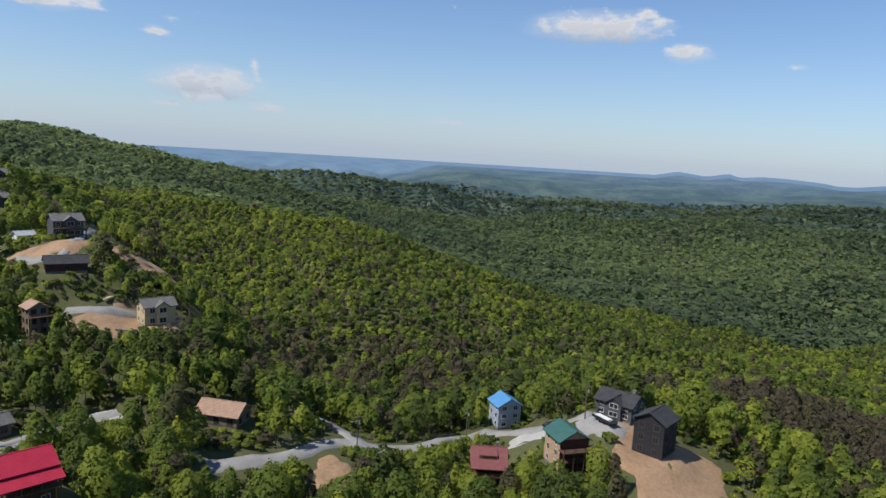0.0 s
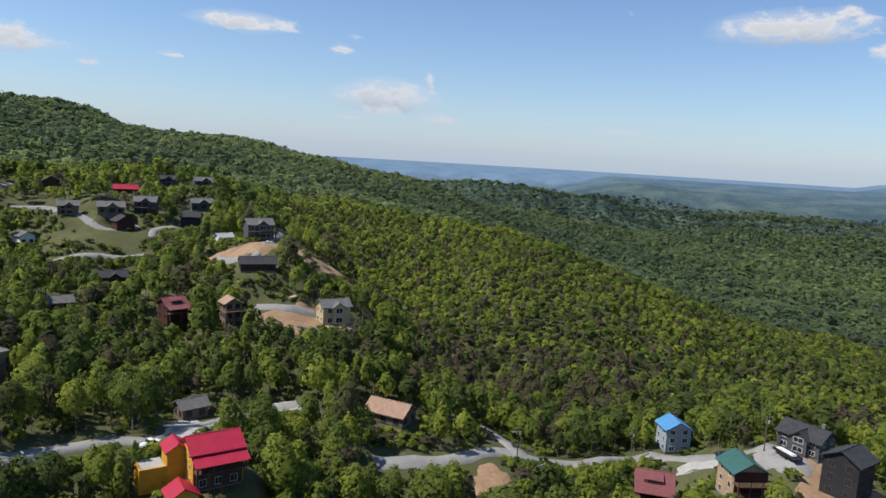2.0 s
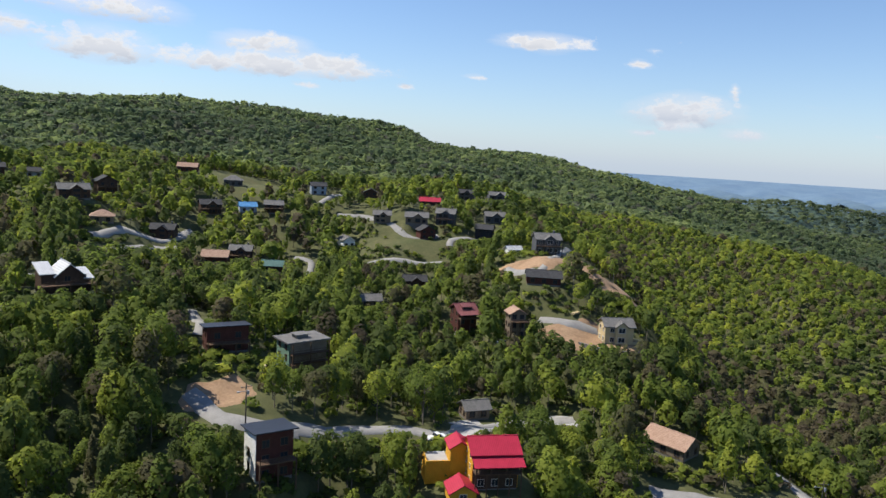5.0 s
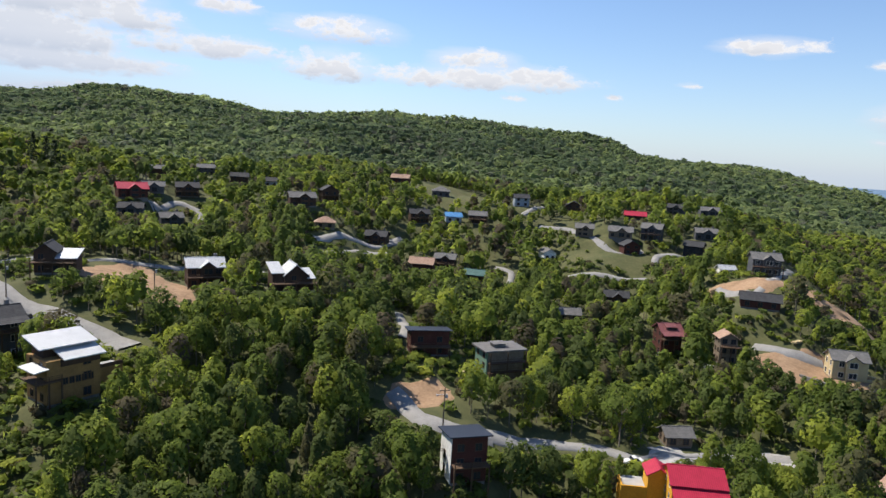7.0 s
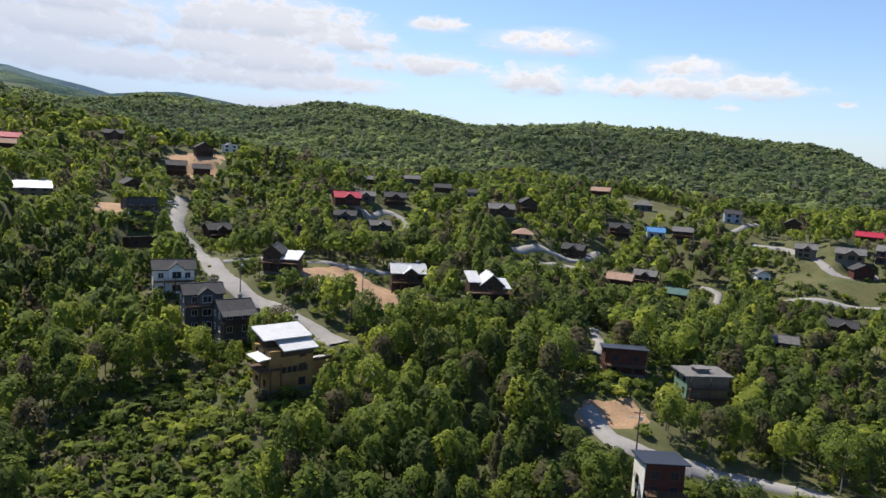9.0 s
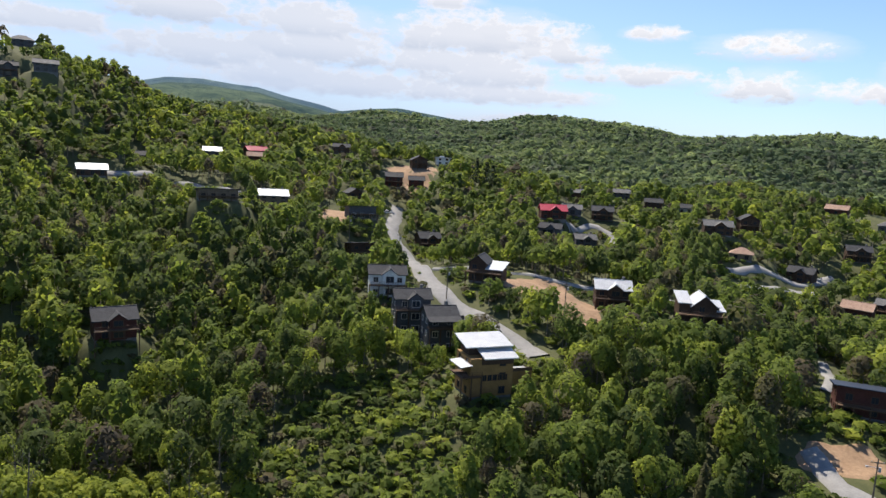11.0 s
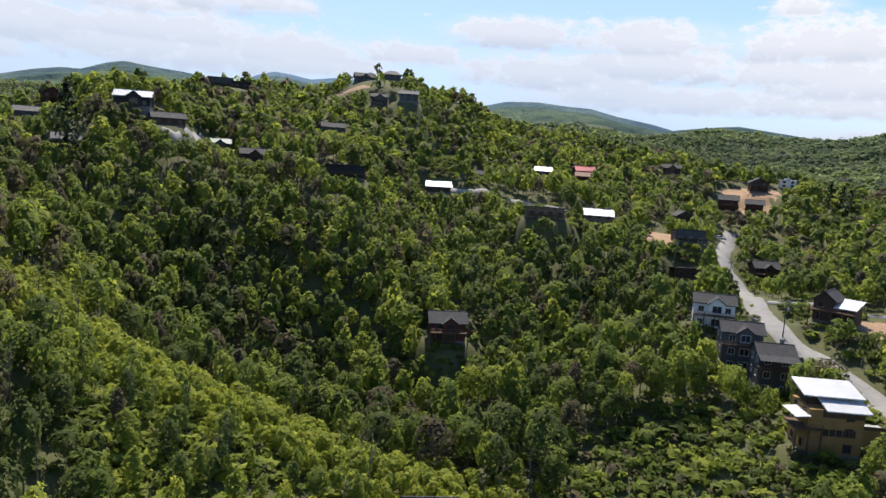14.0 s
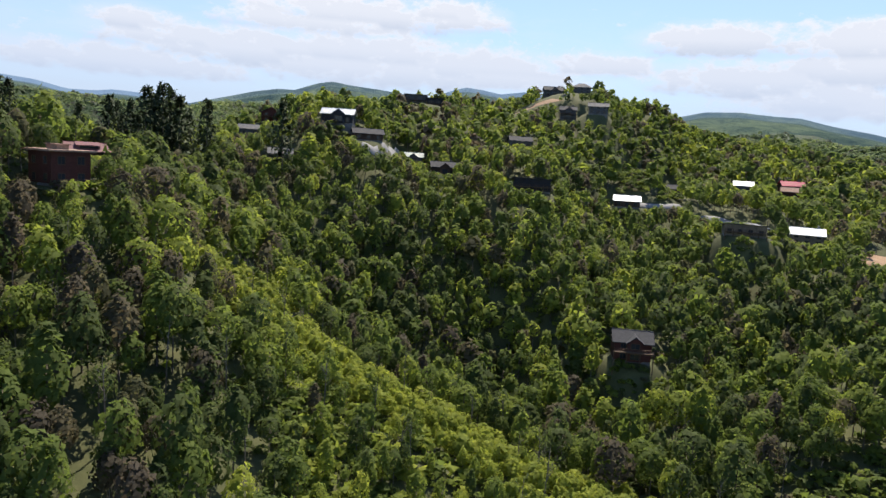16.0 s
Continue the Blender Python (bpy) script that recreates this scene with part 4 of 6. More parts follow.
def house(form, roof, walls, turn, out, down, W, D, H, face):
    W, D, H = W * 0.83, D * 0.83, H * 0.88
    base = at(turn, out)
    z = EYE + out * math.tan(radians(down))
    near = out < 260
    ob = new(NAMES[form])
    ob.matrix_world = pose(base[0], base[1], z, 0, 0, turn + face)
    w = WORDS[walls]
    tagged(ob, f"{w} hillside house with a {ROOFWORDS[roof]}" + (""), "house", "mountain houses")
    wall, rf = WALLS[walls], ROOFS[roof]
    x0, x1, y0, y1 = -W / 2, W / 2, -D / 2, D / 2
    part("foundation", box(x0 + 0.1, x1 - 0.1, y0 + 0.1, y1 - 0.1, -4.0, 0.35), BLOCK, ob)
    trim = DARKTRIM if walls in ("log", "black", "red_log", "ochre", "green", "brown") or out > 300 else TRIM
    storeys = max(1, round(H / 2.8))
    sh = H / storeys
    if form == "wings":
        k = W * 0.28
        part("wall", box(x0 + k, x1 - k * 0.6, y0, y1, 0.35, H), wall, ob)
        gable_roof(ob, x0 + k, x1 - k * 0.6, y0, y1, H, 2.6, rf, "y", 0.5, wall=wall)
        part("wall", box(x0, x0 + k, y0 + 0.8, y1 - 1, 0.35, H + 0.3), wall, ob)
        part("roof", slab((x0 - 0.5, y0 + 0.2, H + 0.3), (x0 + k, y0 + 0.2, H + 0.3), (x0 + k, y1, H + 2.2), (x0 - 0.5, y1, H + 2.2), 0.2), rf, ob)
        part("wall", box(x1 - k * 0.6, x1, y0 + 0.6, y1 - 1, 0.35, H - 1.4), wall, ob)
        part("roof", slab((x1 - k * 0.6, y0, H - 1.2), (x1 + 0.6, y0, H - 1.2), (x1 + 0.6, y1, H + 0.4), (x1 - k * 0.6, y1, H + 0.4), 0.2), rf, ob)
    elif form == "stepped":
        part("wall", box(x0, x1, y0, y1, 0.35, H - 0.4), wall, ob)
        # Dark boards imitate shade in the top recess and under the porch roof.
        part("upper_wall", box(x0 + 0.8, x1 - 0.4, y0 + 3.0, y1 - 0.3, H - 0.4, H + 1.6), WALLS["log"], ob, "recessed top storey coloured dark for shade")
        part("shade_band", box(x0 + 2.4, x1, y0 - 0.12, y0, H - 1.7, H - 0.42), WALLS["log"], ob, "dark boards put in for the shade under the porch roof")
        for k in range(5):
            window(ob, x0 + 3.2 + 1.15 * k, y0, H * 0.42, 0.8, 1.1, "front", DARKTRIM)
        part("ramp_rail", box(x1 + 0.2, x1 + 7, y0 + 4.5, y0 + 4.6, 3.6, 4.3), DARKTRIM, ob)
        part("lean_to_roof", slab((x0 - 2.6, y0 - 1.0, H * 0.55 + 2.2), (x0, y0 - 1.0, H * 0.55 + 2.5), (x0, y0 + 5, H * 0.55 + 2.5), (x0 - 2.6, y0 + 5, H * 0.55 + 2.2), 0.15), rf, ob)
        part("roof", slab((x0 - 0.4, y0 + 1.8, H + 1.5), (x1 + 0.6, y0 + 1.8, H + 1.5), (x1 + 0.6, y1 + 0.8, H + 2.9), (x0 - 0.4, y1 + 0.8, H + 2.9), 0.22), rf, ob)
        part("roof", slab((x0 + 2.4, y0 - 1.4, H - 0.1), (x1 + 0.5, y0 - 1.4, H - 0.1), (x1 + 0.5, y0 + 3.2, H + 1.1), (x0 + 2.4, y0 + 3.2, H + 1.1), 0.22), rf, ob)
        deck(ob, x0 - 2.2, x0 + 2.4, y0 - 0.8, y0 + 5, H * 0.55, H * 0.55 + 1.5)
        part("ramp_wall", box(x1, x1 + 7, y0 + 4.5, y0 + 4.8, -1.0, 3.6), wall, ob)
        part("ramp", box(x1, x1 + 7, y0 + 4.8, y1 + 1, 2.2, 3.4), CONCRETE, ob)
    elif form in ("shed", "shed_side", "shed_white"):
        if form == "shed_side":
            part("wall", box(x0, x0 + W * 0.52, y0, y1, 0.35, H), wall, ob)
            gable_roof(ob, x0, x0 + W * 0.52, y0, y1, H, 2.0, rf, "y", 0.5, wall=wall)
            part("wall", box(x0 + W * 0.52, x1, y0, y1 - 1, 0.35, H - 1.8), wall, ob)
            part("porch_roof", slab((x0 + W * 0.52, y0 - 1.2, H - 1.6), (x1 + 0.5, y0 - 1.2, H - 1.6), (x1 + 0.5, y1 - 0.6, H - 0.1), (x0 + W * 0.52, y1 - 0.6, H - 0.1), 0.2), ROOFS["white"], ob, "bright metal porch roof")
        else:
            part("wall", prism(([(x0, y0, 0.35), (x1, y0, 0.35), (x1, y1, 0.35), (x0, y1, 0.35)], [(x0, y0, H + 0.9), (x1, y0, H + 0.9), (x1, y1, H), (x0, y1, H)])), wall, ob)
            part("roof", slab((x0 - 0.7, y0 - 0.9, H + 1.2), (x1 + 0.7, y0 - 0.9, H + 1.2), (x1 + 0.7, y1 + 0.6, H + 0.15), (x0 - 0.7, y1 + 0.6, H + 0.15), 0.22), rf, ob)
            deck(ob, x0, x1, y0 - 2.2, y0, H * 0.5, H * 0.5 + 2)
            if form == "shed_white":
                part("side_wall", prism(([(x0 - 0.12, y0, 0.2), (x0 - 0.02, y0, 0.2), (x0 - 0.02, y1, 0.2), (x0 - 0.12, y1, 0.2)],
                                         [(x0 - 0.12, y0, H + 0.85), (x0 - 0.02, y0, H + 0.85), (x0 - 0.02, y1, H - 0.05), (x0 - 0.12, y1, H - 0.05)])), WALLS["white"], ob, "white boarded side wall")
                for zz in (0.9, 3.6):
                    window(ob, x0 - 0.12, 0.5, zz, 1.0, 1.5, "left", DARKTRIM)
    elif form == "flat":
        part("wall", box(x0, x1, y0, y1, 0.35, H), wall, ob)
        part("roof", box(x0 - 0.8, x1 + 0.8, y0 - 0.8, y1 + 0.8, H, H + 0.35), rf, ob)
        part("roof_box", box(x0 + W * 0.3, x0 + W * 0.6, y0 + 2, y1 - 2, H + 0.35, H + 1.2), rf, ob)
        if near:
            part("roof_box_cap", box(x0 + W * 0.26, x0 + W * 0.64, y0 + 1.7, y1 - 1.7, H + 1.2, H + 1.35), rf, ob)
        if walls == "green":
            part("front_wall", box(x0 + 0.3, x1, y0 - 0.16, y0, 0.35, H), WALLS["brown"], ob, "dark open framing of the unfinished front")
            for k in range(3):
                balcony = part("balcony", box(x0 + 0.2, x1 + 0.2, y0 - 1.6, y0 - 0.16, 0.3 + k * sh * 0.9, 0.5 + k * sh * 0.9), DARKTRIM, ob)
                part("rail", box(x0 + 0.2, x1 + 0.2, y0 - 1.6, y0 - 1.5, 1.35 + k * sh * 0.9, 1.45 + k * sh * 0.9), DARKTRIM, balcony)
            for x in (x0 + 0.3, 0.0, x1):
                part("post", box(x - 0.12, x + 0.12, y0 - 1.6, y0 - 1.36, -3.0, H), DARKTRIM, ob)
        elif near:
            for x in np.linspace(x0 + 0.3, x1 - 0.3, 4):
                part("stilt", box(x - 0.15, x + 0.15, y0 - 2.0, y0 - 1.7, -5.0, 0.2), DARKTRIM, ob)
            part("deck", box(x0, x1, y0 - 2.1, y0, 0.1, 0.35), DARKTRIM, ob)
            part("rail", box(x0, x1, y0 - 2.1, y0 - 2.0, 1.2, 1.3), DARKTRIM, ob)
    elif form == "hip":
        part("wall", box(x0, x1, y0, y1, 0.35, H), wall, ob)
        o, r = 0.7, D * 0.32
        k = D / 2
        for q in ([(x0 - o, y0 - o, H - 0.2), (x1 + o, y0 - o, H - 0.2), (x1 - k, 0, H + r), (x0 + k, 0, H + r)],
                  [(x1 + o, y1 + o, H - 0.2), (x0 - o, y1 + o, H - 0.2), (x0 + k, 0, H + r), (x1 - k, 0, H + r)]):
            part("roof", slab(*q, 0.18), rf, ob)
        for s in (-1, 1):
            xe, xr = s * (W / 2 + o), s * (W / 2 - k)
            part("roof", prism(([(xe, -k - o, H - 0.38), (xe, k + o, H - 0.38), (xr, 0, H + r - 0.18)], [(xe, -k - o, H - 0.2), (xe, k + o, H - 0.2), (xr, 0, H + r)])), rf, ob)
    else:
        part("wall", box(x0, x1, y0, y1, 0.35, H), wall, ob)
        rise = (D if form != "gable_front" else W) * 0.28
        gable_roof(ob, x0, x1, y0, y1, H, rise, rf, "y" if form == "gable_front" else "x", wall=wall)
        if form == "cross":
            g = W * 0.2
            gx = W * 0.05
            part("gable_bay", box(gx - g, gx + g, y0 - 1.0, y0, 0.35, H), wall, ob)
            gable_roof(ob, gx - g, gx + g, y0 - 1.0, -0.1, H, g * 0.75, rf, "y", 0.45, wall=wall)
            for s in range(storeys):
                window(ob, gx, y0 - 1.0, 0.9 + s * sh, g * 1.1, sh * 0.5, "front", trim)
    if roof == "teal" and near:
        # The front's shade is put in as a darker log sheet over the tan wall.
        part("front_wall", box(x0 + 0.05, x1 - 0.05, y0 - 0.14, y0, 0.35, H), WALLS["red_log"], ob, "log front behind the decks, coloured dark for shade")
        for k in range(2):
            deck(ob, x0, x1, y0 - 2.2, y0 - 0.14, 0.5 + k * sh, 1.5 + sh * k, DARKTRIM)
    if roof == "maroon" and near:
        part("dormer", prism(([(-W * 0.3, y0 + 0.4, H + 0.3), (W * 0.25, y0 + 0.4, H + 0.3), (W * 0.25, -0.6, H + 1.7), (-W * 0.3, -0.6, H + 1.7)],
                              [(-W * 0.3, y0 + 0.4, H + 1.1), (W * 0.25, y0 + 0.4, H + 1.1), (W * 0.25, -0.6, H + 1.9), (-W * 0.3, -0.6, H + 1.9)])), rf, ob)
        window(ob, 0, y0 + 0.4, H + 0.42, W * 0.4, 0.45, "front", DARKTRIM)
    # windows, deck, chimney
    cols = max(2, int(W / 3.2))
    for s in range(storeys):
        for c in range(cols):
            x = x0 + W * (c + 0.5) / cols
            if form == "cross" and abs(x - W * 0.05) < W * 0.24 or form in ("stepped", "wings") and c == 0 or form == "shed_side" and s > 0 and x > x0 + W * 0.4:
                continue
            window(ob, x, y0 + (0.8 if form == "wings" and (c == 0 or c == cols - 1) else 0), 0.8 + s * sh, 1.3, min(1.4, sh * 0.5), "front", trim)
        if near:
            for y in (-D * 0.25, D * 0.25):
                if form not in ("wings", "shed_side", "shed_white"):
                    window(ob, x0, y, 0.8 + s * sh, 1.0, min(1.3, sh * 0.5), "left", trim)
                    window(ob, x1, y, 0.8 + s * sh, 1.0, min(1.3, sh * 0.5), "right", trim)
    if form in ("gable_side", "cross", "gable_front", "shed_side", "wings") and H > 4.4 and walls not in ("sheathing", "bluegrey", "black"):
        zd = 0.35 + (storeys - 1) * sh
        deck(ob, x0 - 0.3, x1 + 0.3, y0 - 2.6, y0 - (1.0 if form == "cross" else 0), zd, zd + 3.0)
        if form in ("gable_side", "cross") and near:
            part("porch_roof", slab((x0 - 0.5, y0 - 2.9, H - 0.9), (x1 + 0.5, y0 - 2.9, H - 0.9), (x1 + 0.5, y0, H - 0.1), (x0 - 0.5, y0, H - 0.1), 0.15), rf, ob) if form == "gable_side" else None
    if form in ("cross", "gable_side") and H > 3.6 and walls in ("log", "slate", "brown"):
        part("chimney", box(x1 - 2.2, x1 - 1.4, 0.6, 1.4, H, H + D * 0.28 + 0.8), BLOCK, ob)
    return ob


for row in ALL_HOUSES:
    house(*row)


def main_house():
    """The amber house with stacked crimson roofs and low wings."""
    turn, out, down = MAIN_HOUSE
    base = at(turn, out)
    z = EYE + out * math.tan(radians(down))
    ob = new("house")
    ob.matrix_world = pose(base[0], base[1], z, 0, 0, turn + 16) @ Matrix.Scale(0.8, 4)
    tagged(ob, "amber log house with stacked crimson metal roofs beside a drive", "house", "mountain houses")
    wall, dark, rf = WALLS["amber"], WALLS["log"], ROOFS["red"]
    part("foundation", box(-5.4, 5.4, -4.4, 4.4, -4, 0.3), BLOCK, ob)
    part("wall", box(-5.5, 5.5, -4.5, 4.5, 0.3, 9.0), wall, ob)
    # Shade on the front is imitated by a dark log sheet over the amber wall.
    part("front_wall", box(-5.3, 5.3, -4.7, -4.5, 0.3, 8.6), dark, ob, "log front coloured dark for the shade under the porch roof")
    gable_roof(ob, -5.5, 5.5, -4.5, 4.5, 9.0, 2.3, rf, "x", 0.7, wall=wall)
    part("porch_roof", slab((-5.9, -8.0, 6.9), (6.2, -8.0, 6.9), (6.2, -4.4, 8.4), (-5.9, -4.4, 8.4), 0.2), rf, ob)
    deck(ob, -5.5, 5.5, -7.6, -4.7, 5.2, 8.0)
    for x in (-5.2, -1.8, 1.8, 5.2):
        part("column", box(x - 0.15, x + 0.15, -7.5, -7.2, 5.2, 7.1), DARKTRIM, ob)
    for x in (-3.4, 0, 3.4):
        for s in (1.0, 5.7):
            window(ob, x, -4.7, s, 1.5, 1.6)
    for y in (-2, 1.6):
        for s in (1.2, 4.2, 6.8):
            window(ob, -5.5, y, s, 0.9, 1.2, "left")
    part("rear_wing", box(-9.4, -4.6, 2.0, 7.5, 0.3, 7.6), wall, ob)
    gable_roof(ob, -9.4, -4.6, 2.0, 7.5, 7.6, 1.5, rf, "y", 0.5, wall=wall)
    part("front_wing", box(-11.2, -5.2, -8.5, -3.0, -3.0, 1.6), wall, ob)
    gable_roof(ob, -11.2, -5.2, -8.5, -3.0, 1.6, 1.8, rf, "y", 0.5, wall=wall)
    window(ob, -8.2, -8.5, -0.4, 1.6, 1.4)
    part("retaining_wall", box(-15.2, -9.4, 2.2, 2.6, -1.5, 4.2), wall, ob)
    part("retaining_wall", box(-15.2, -14.8, 2.6, 7.5, -1.5, 4.2), wall, ob)
    part("parking_slab", box(-15.0, -9.5, 2.6, 9.0, 2.0, 3.6), CONCRETE, ob)


main_house()

# ---- woods ----
def crowd(seed, near, far, gap, turn0=-38.0, turn1=166.0):
    """Scattered places for trees on a jittered grid between two distances, in the open hillsides round the hollow."""
    rng = np.random.RandomState(seed)
    n = int(far / gap) + 1
    gx, gy = np.meshgrid(np.arange(-n, n + 1), np.arange(-n, n + 1))
    xy = np.stack([gx, gy], -1).reshape(-1, 2) * gap + rng.uniform(-0.48, 0.48, (gx.size, 2)) * gap
    r = np.hypot(xy[:, 0], xy[:, 1])
    a = np.degrees(np.arctan2(-xy[:, 0], xy[:, 1]))
    a = np.where(a < -60, a + 360, a)
    return xy[(r >= near) & (r < far) & (a > turn0) & (a < turn1)], rng


def beside(xy, spots):
    """Which places lie within reach of any of the spots (x, y, reach)."""
    cell = 4.0
    taken = {}
    for x, y, q in spots:
        taken.setdefault((int(x // cell), int(y // cell)), []).append((x, y, q))
    out = np.zeros(len(xy), bool)
    cells = np.floor(xy / cell).astype(int)
    for i in range(len(xy)):
        x, y = xy[i]
        cx, cy = cells[i]
        out[i] = any((x - a) ** 2 + (y - b) ** 2 < q * q for p in (-1, 0, 1) for o in (-1, 0, 1) for a, b, q in taken.get((cx + p, cy + o), ()))
    return out


def on_lot(xy, margin, front):
    """Which places lie on a house lot or on the slope below it, which is kept low for the view."""
    out = np.zeros(len(xy), bool)
    for c, w in zip(PAD, PADR):
        d = xy - c
        r = np.hypot(*c)
        u = -c / r
        along = d @ u
        across = d @ np.array((-u[1], u[0]))
        out |= (np.abs(across) < w * 0.6 + margin) & (along > -w * 0.6 - margin) & (along < w * 0.5 + margin + front * (1 + 0.002 * r))
    return out


def kept_low(xy, ht):
    """Trees below a house or road are topped, so that they stay under the line of sight to its foot."""
    r = np.hypot(*xy.T)
    a = np.arctan2(-xy[:, 0], xy[:, 1])
    z = ground_z(xy)
    top = np.full(len(xy), 99.0)
    marks = [(*c, EYE + zz + 1.3, w * 0.42, 0.24) for c, zz, w in zip(PAD, PADZ, PADR)]
    marks += [(x, y, float(zz) + 0.6, 2.6, 0.12) for (x, y, q), zz in zip(SEEN, ground_z(np.array([m[:2] for m in SEEN])))]
    for x, y, foot, half, reach in marks:
        d = math.hypot(x, y)
        if d > 480:
            continue
        near = np.nonzero((r < d) & (r > d * (1 - reach)) & (np.abs((a - math.atan2(-x, y) + math.pi) % (2 * math.pi) - math.pi) * d < half + 1.2))[0]
        top[near] = np.minimum(top[near], EYE + (foot - EYE) * r[near] / d - z[near])
    return np.minimum(ht, top)


def lot_free(xy):
    return ~on_lot(xy, 1.5, 5.0) & ~beside(xy, KEEP_OUT + VERGE)


def tree_shape(rng, sprays, size, lobes=6, flat=0.28, stem=True, limbs=False):
    """One tree of height 1: leaf sprays in lobes round a tapered trunk. Returns leaves, their triangles, wood, its triangles, and the way each leaf corner faces."""
    low = rng.uniform(0.2, 0.32)
    mid = np.array((0, 0, 0.5 * (low + 1.0)))
    tall = 0.5 * (1.0 - low)
    knob = rng.normal(size=(lobes, 3)) + (0, 0, 0.25)
    knob /= np.linalg.norm(knob, axis=1)[:, None]
    out = rng.normal(size=(sprays, 3)) + (0, 0, 0.2)
    out /= np.linalg.norm(out, axis=1)[:, None]
    lump = np.exp(-(1 - out @ knob.T) / 0.1)
    swell = 0.72 + 0.34 * np.clip(lump.max(1), 0, 1)
    taper = 1 - 0.28 * out[:, 2]
    place = mid + out * (swell * (0.8 + 0.24 * rng.uniform(size=sprays)))[:, None] * np.stack([flat * taper, flat * taper, np.full(sprays, tall)], 1)
    cent = mid + knob * np.array((flat, flat, tall)) * 0.7
    way = out / np.array((flat, flat, tall)) * flat + 0.55 * (knob[lump.argmax(1)] * -0.6 + out)
    way /= np.linalg.norm(way, axis=1)[:, None]
    nrm = way + rng.normal(size=(sprays, 3)) * 0.32 + np.array((0, 0, 0.25))
    nrm /= np.linalg.norm(nrm, axis=1)[:, None]
    ref = np.where(np.abs(nrm[:, 2:3]) < 0.9, np.array([[0, 0, 1.0]]), np.array([[1.0, 0, 0]]))
    u = np.cross(nrm, ref)
    u /= np.linalg.norm(u, axis=1)[:, None]
    v = np.cross(nrm, u)
    ang = rng.uniform(0, 6.3, (sprays, 1))
    u, v = u * np.cos(ang) + v * np.sin(ang), v * np.cos(ang) - u * np.sin(ang)
    s = size * rng.uniform(0.6, 1.35, (sprays, 1))
    leaf = np.stack([place + u * s * a + v * s * b for a, b in ((-1, -0.5), (1.05, -0.45), (0, 1.0))], 1).reshape(-1, 3)
    tri = np.arange(sprays * 3).reshape(-1, 3)
    face = 0.6 * way + 0.3 * nrm + np.array((0, 0, 0.45))
    face = np.repeat(face / np.linalg.norm(face, axis=1)[:, None], 3, 0)
    wood, wtri = [], []
    def limb(p, q, r0, r1, sides=3):
        p, q = np.array(p), np.array(q)
        b = len(wood)
        for c_, r_ in ((p, r0), (q, r1)):
            for k in range(sides):
                t = 2 * math.pi * k / sides
                wood.append(c_ + np.array((math.cos(t) * r_, math.sin(t) * r_, 0)))
        for k in range(sides):
            m_ = (k + 1) % sides
            wtri.extend(((b + k, b + m_, b + sides + m_), (b + k, b + sides + m_, b + sides + k)))
    if stem:
        limb((0, 0, -0.06), (0.01, 0.0, 0.86), 0.014, 0.004)
    if limbs:
        for k in range(lobes):
            limb((0, 0, max(0.15, cent[k][2] - 0.22)), cent[k], 0.006, 0.002)
    return leaf, tri, np.array(wood).reshape(-1, 3), np.array(wtri, int).reshape(-1, 3), face


def face_ways(me, ways):
    """Leaf corners take the facing of their crown, so that a crown shades as one rounded form."""
    me.polygons.foreach_set("use_smooth", np.ones(len(me.polygons), bool))
    me.normals_split_custom_set_from_vertices(ways.astype(np.float32))


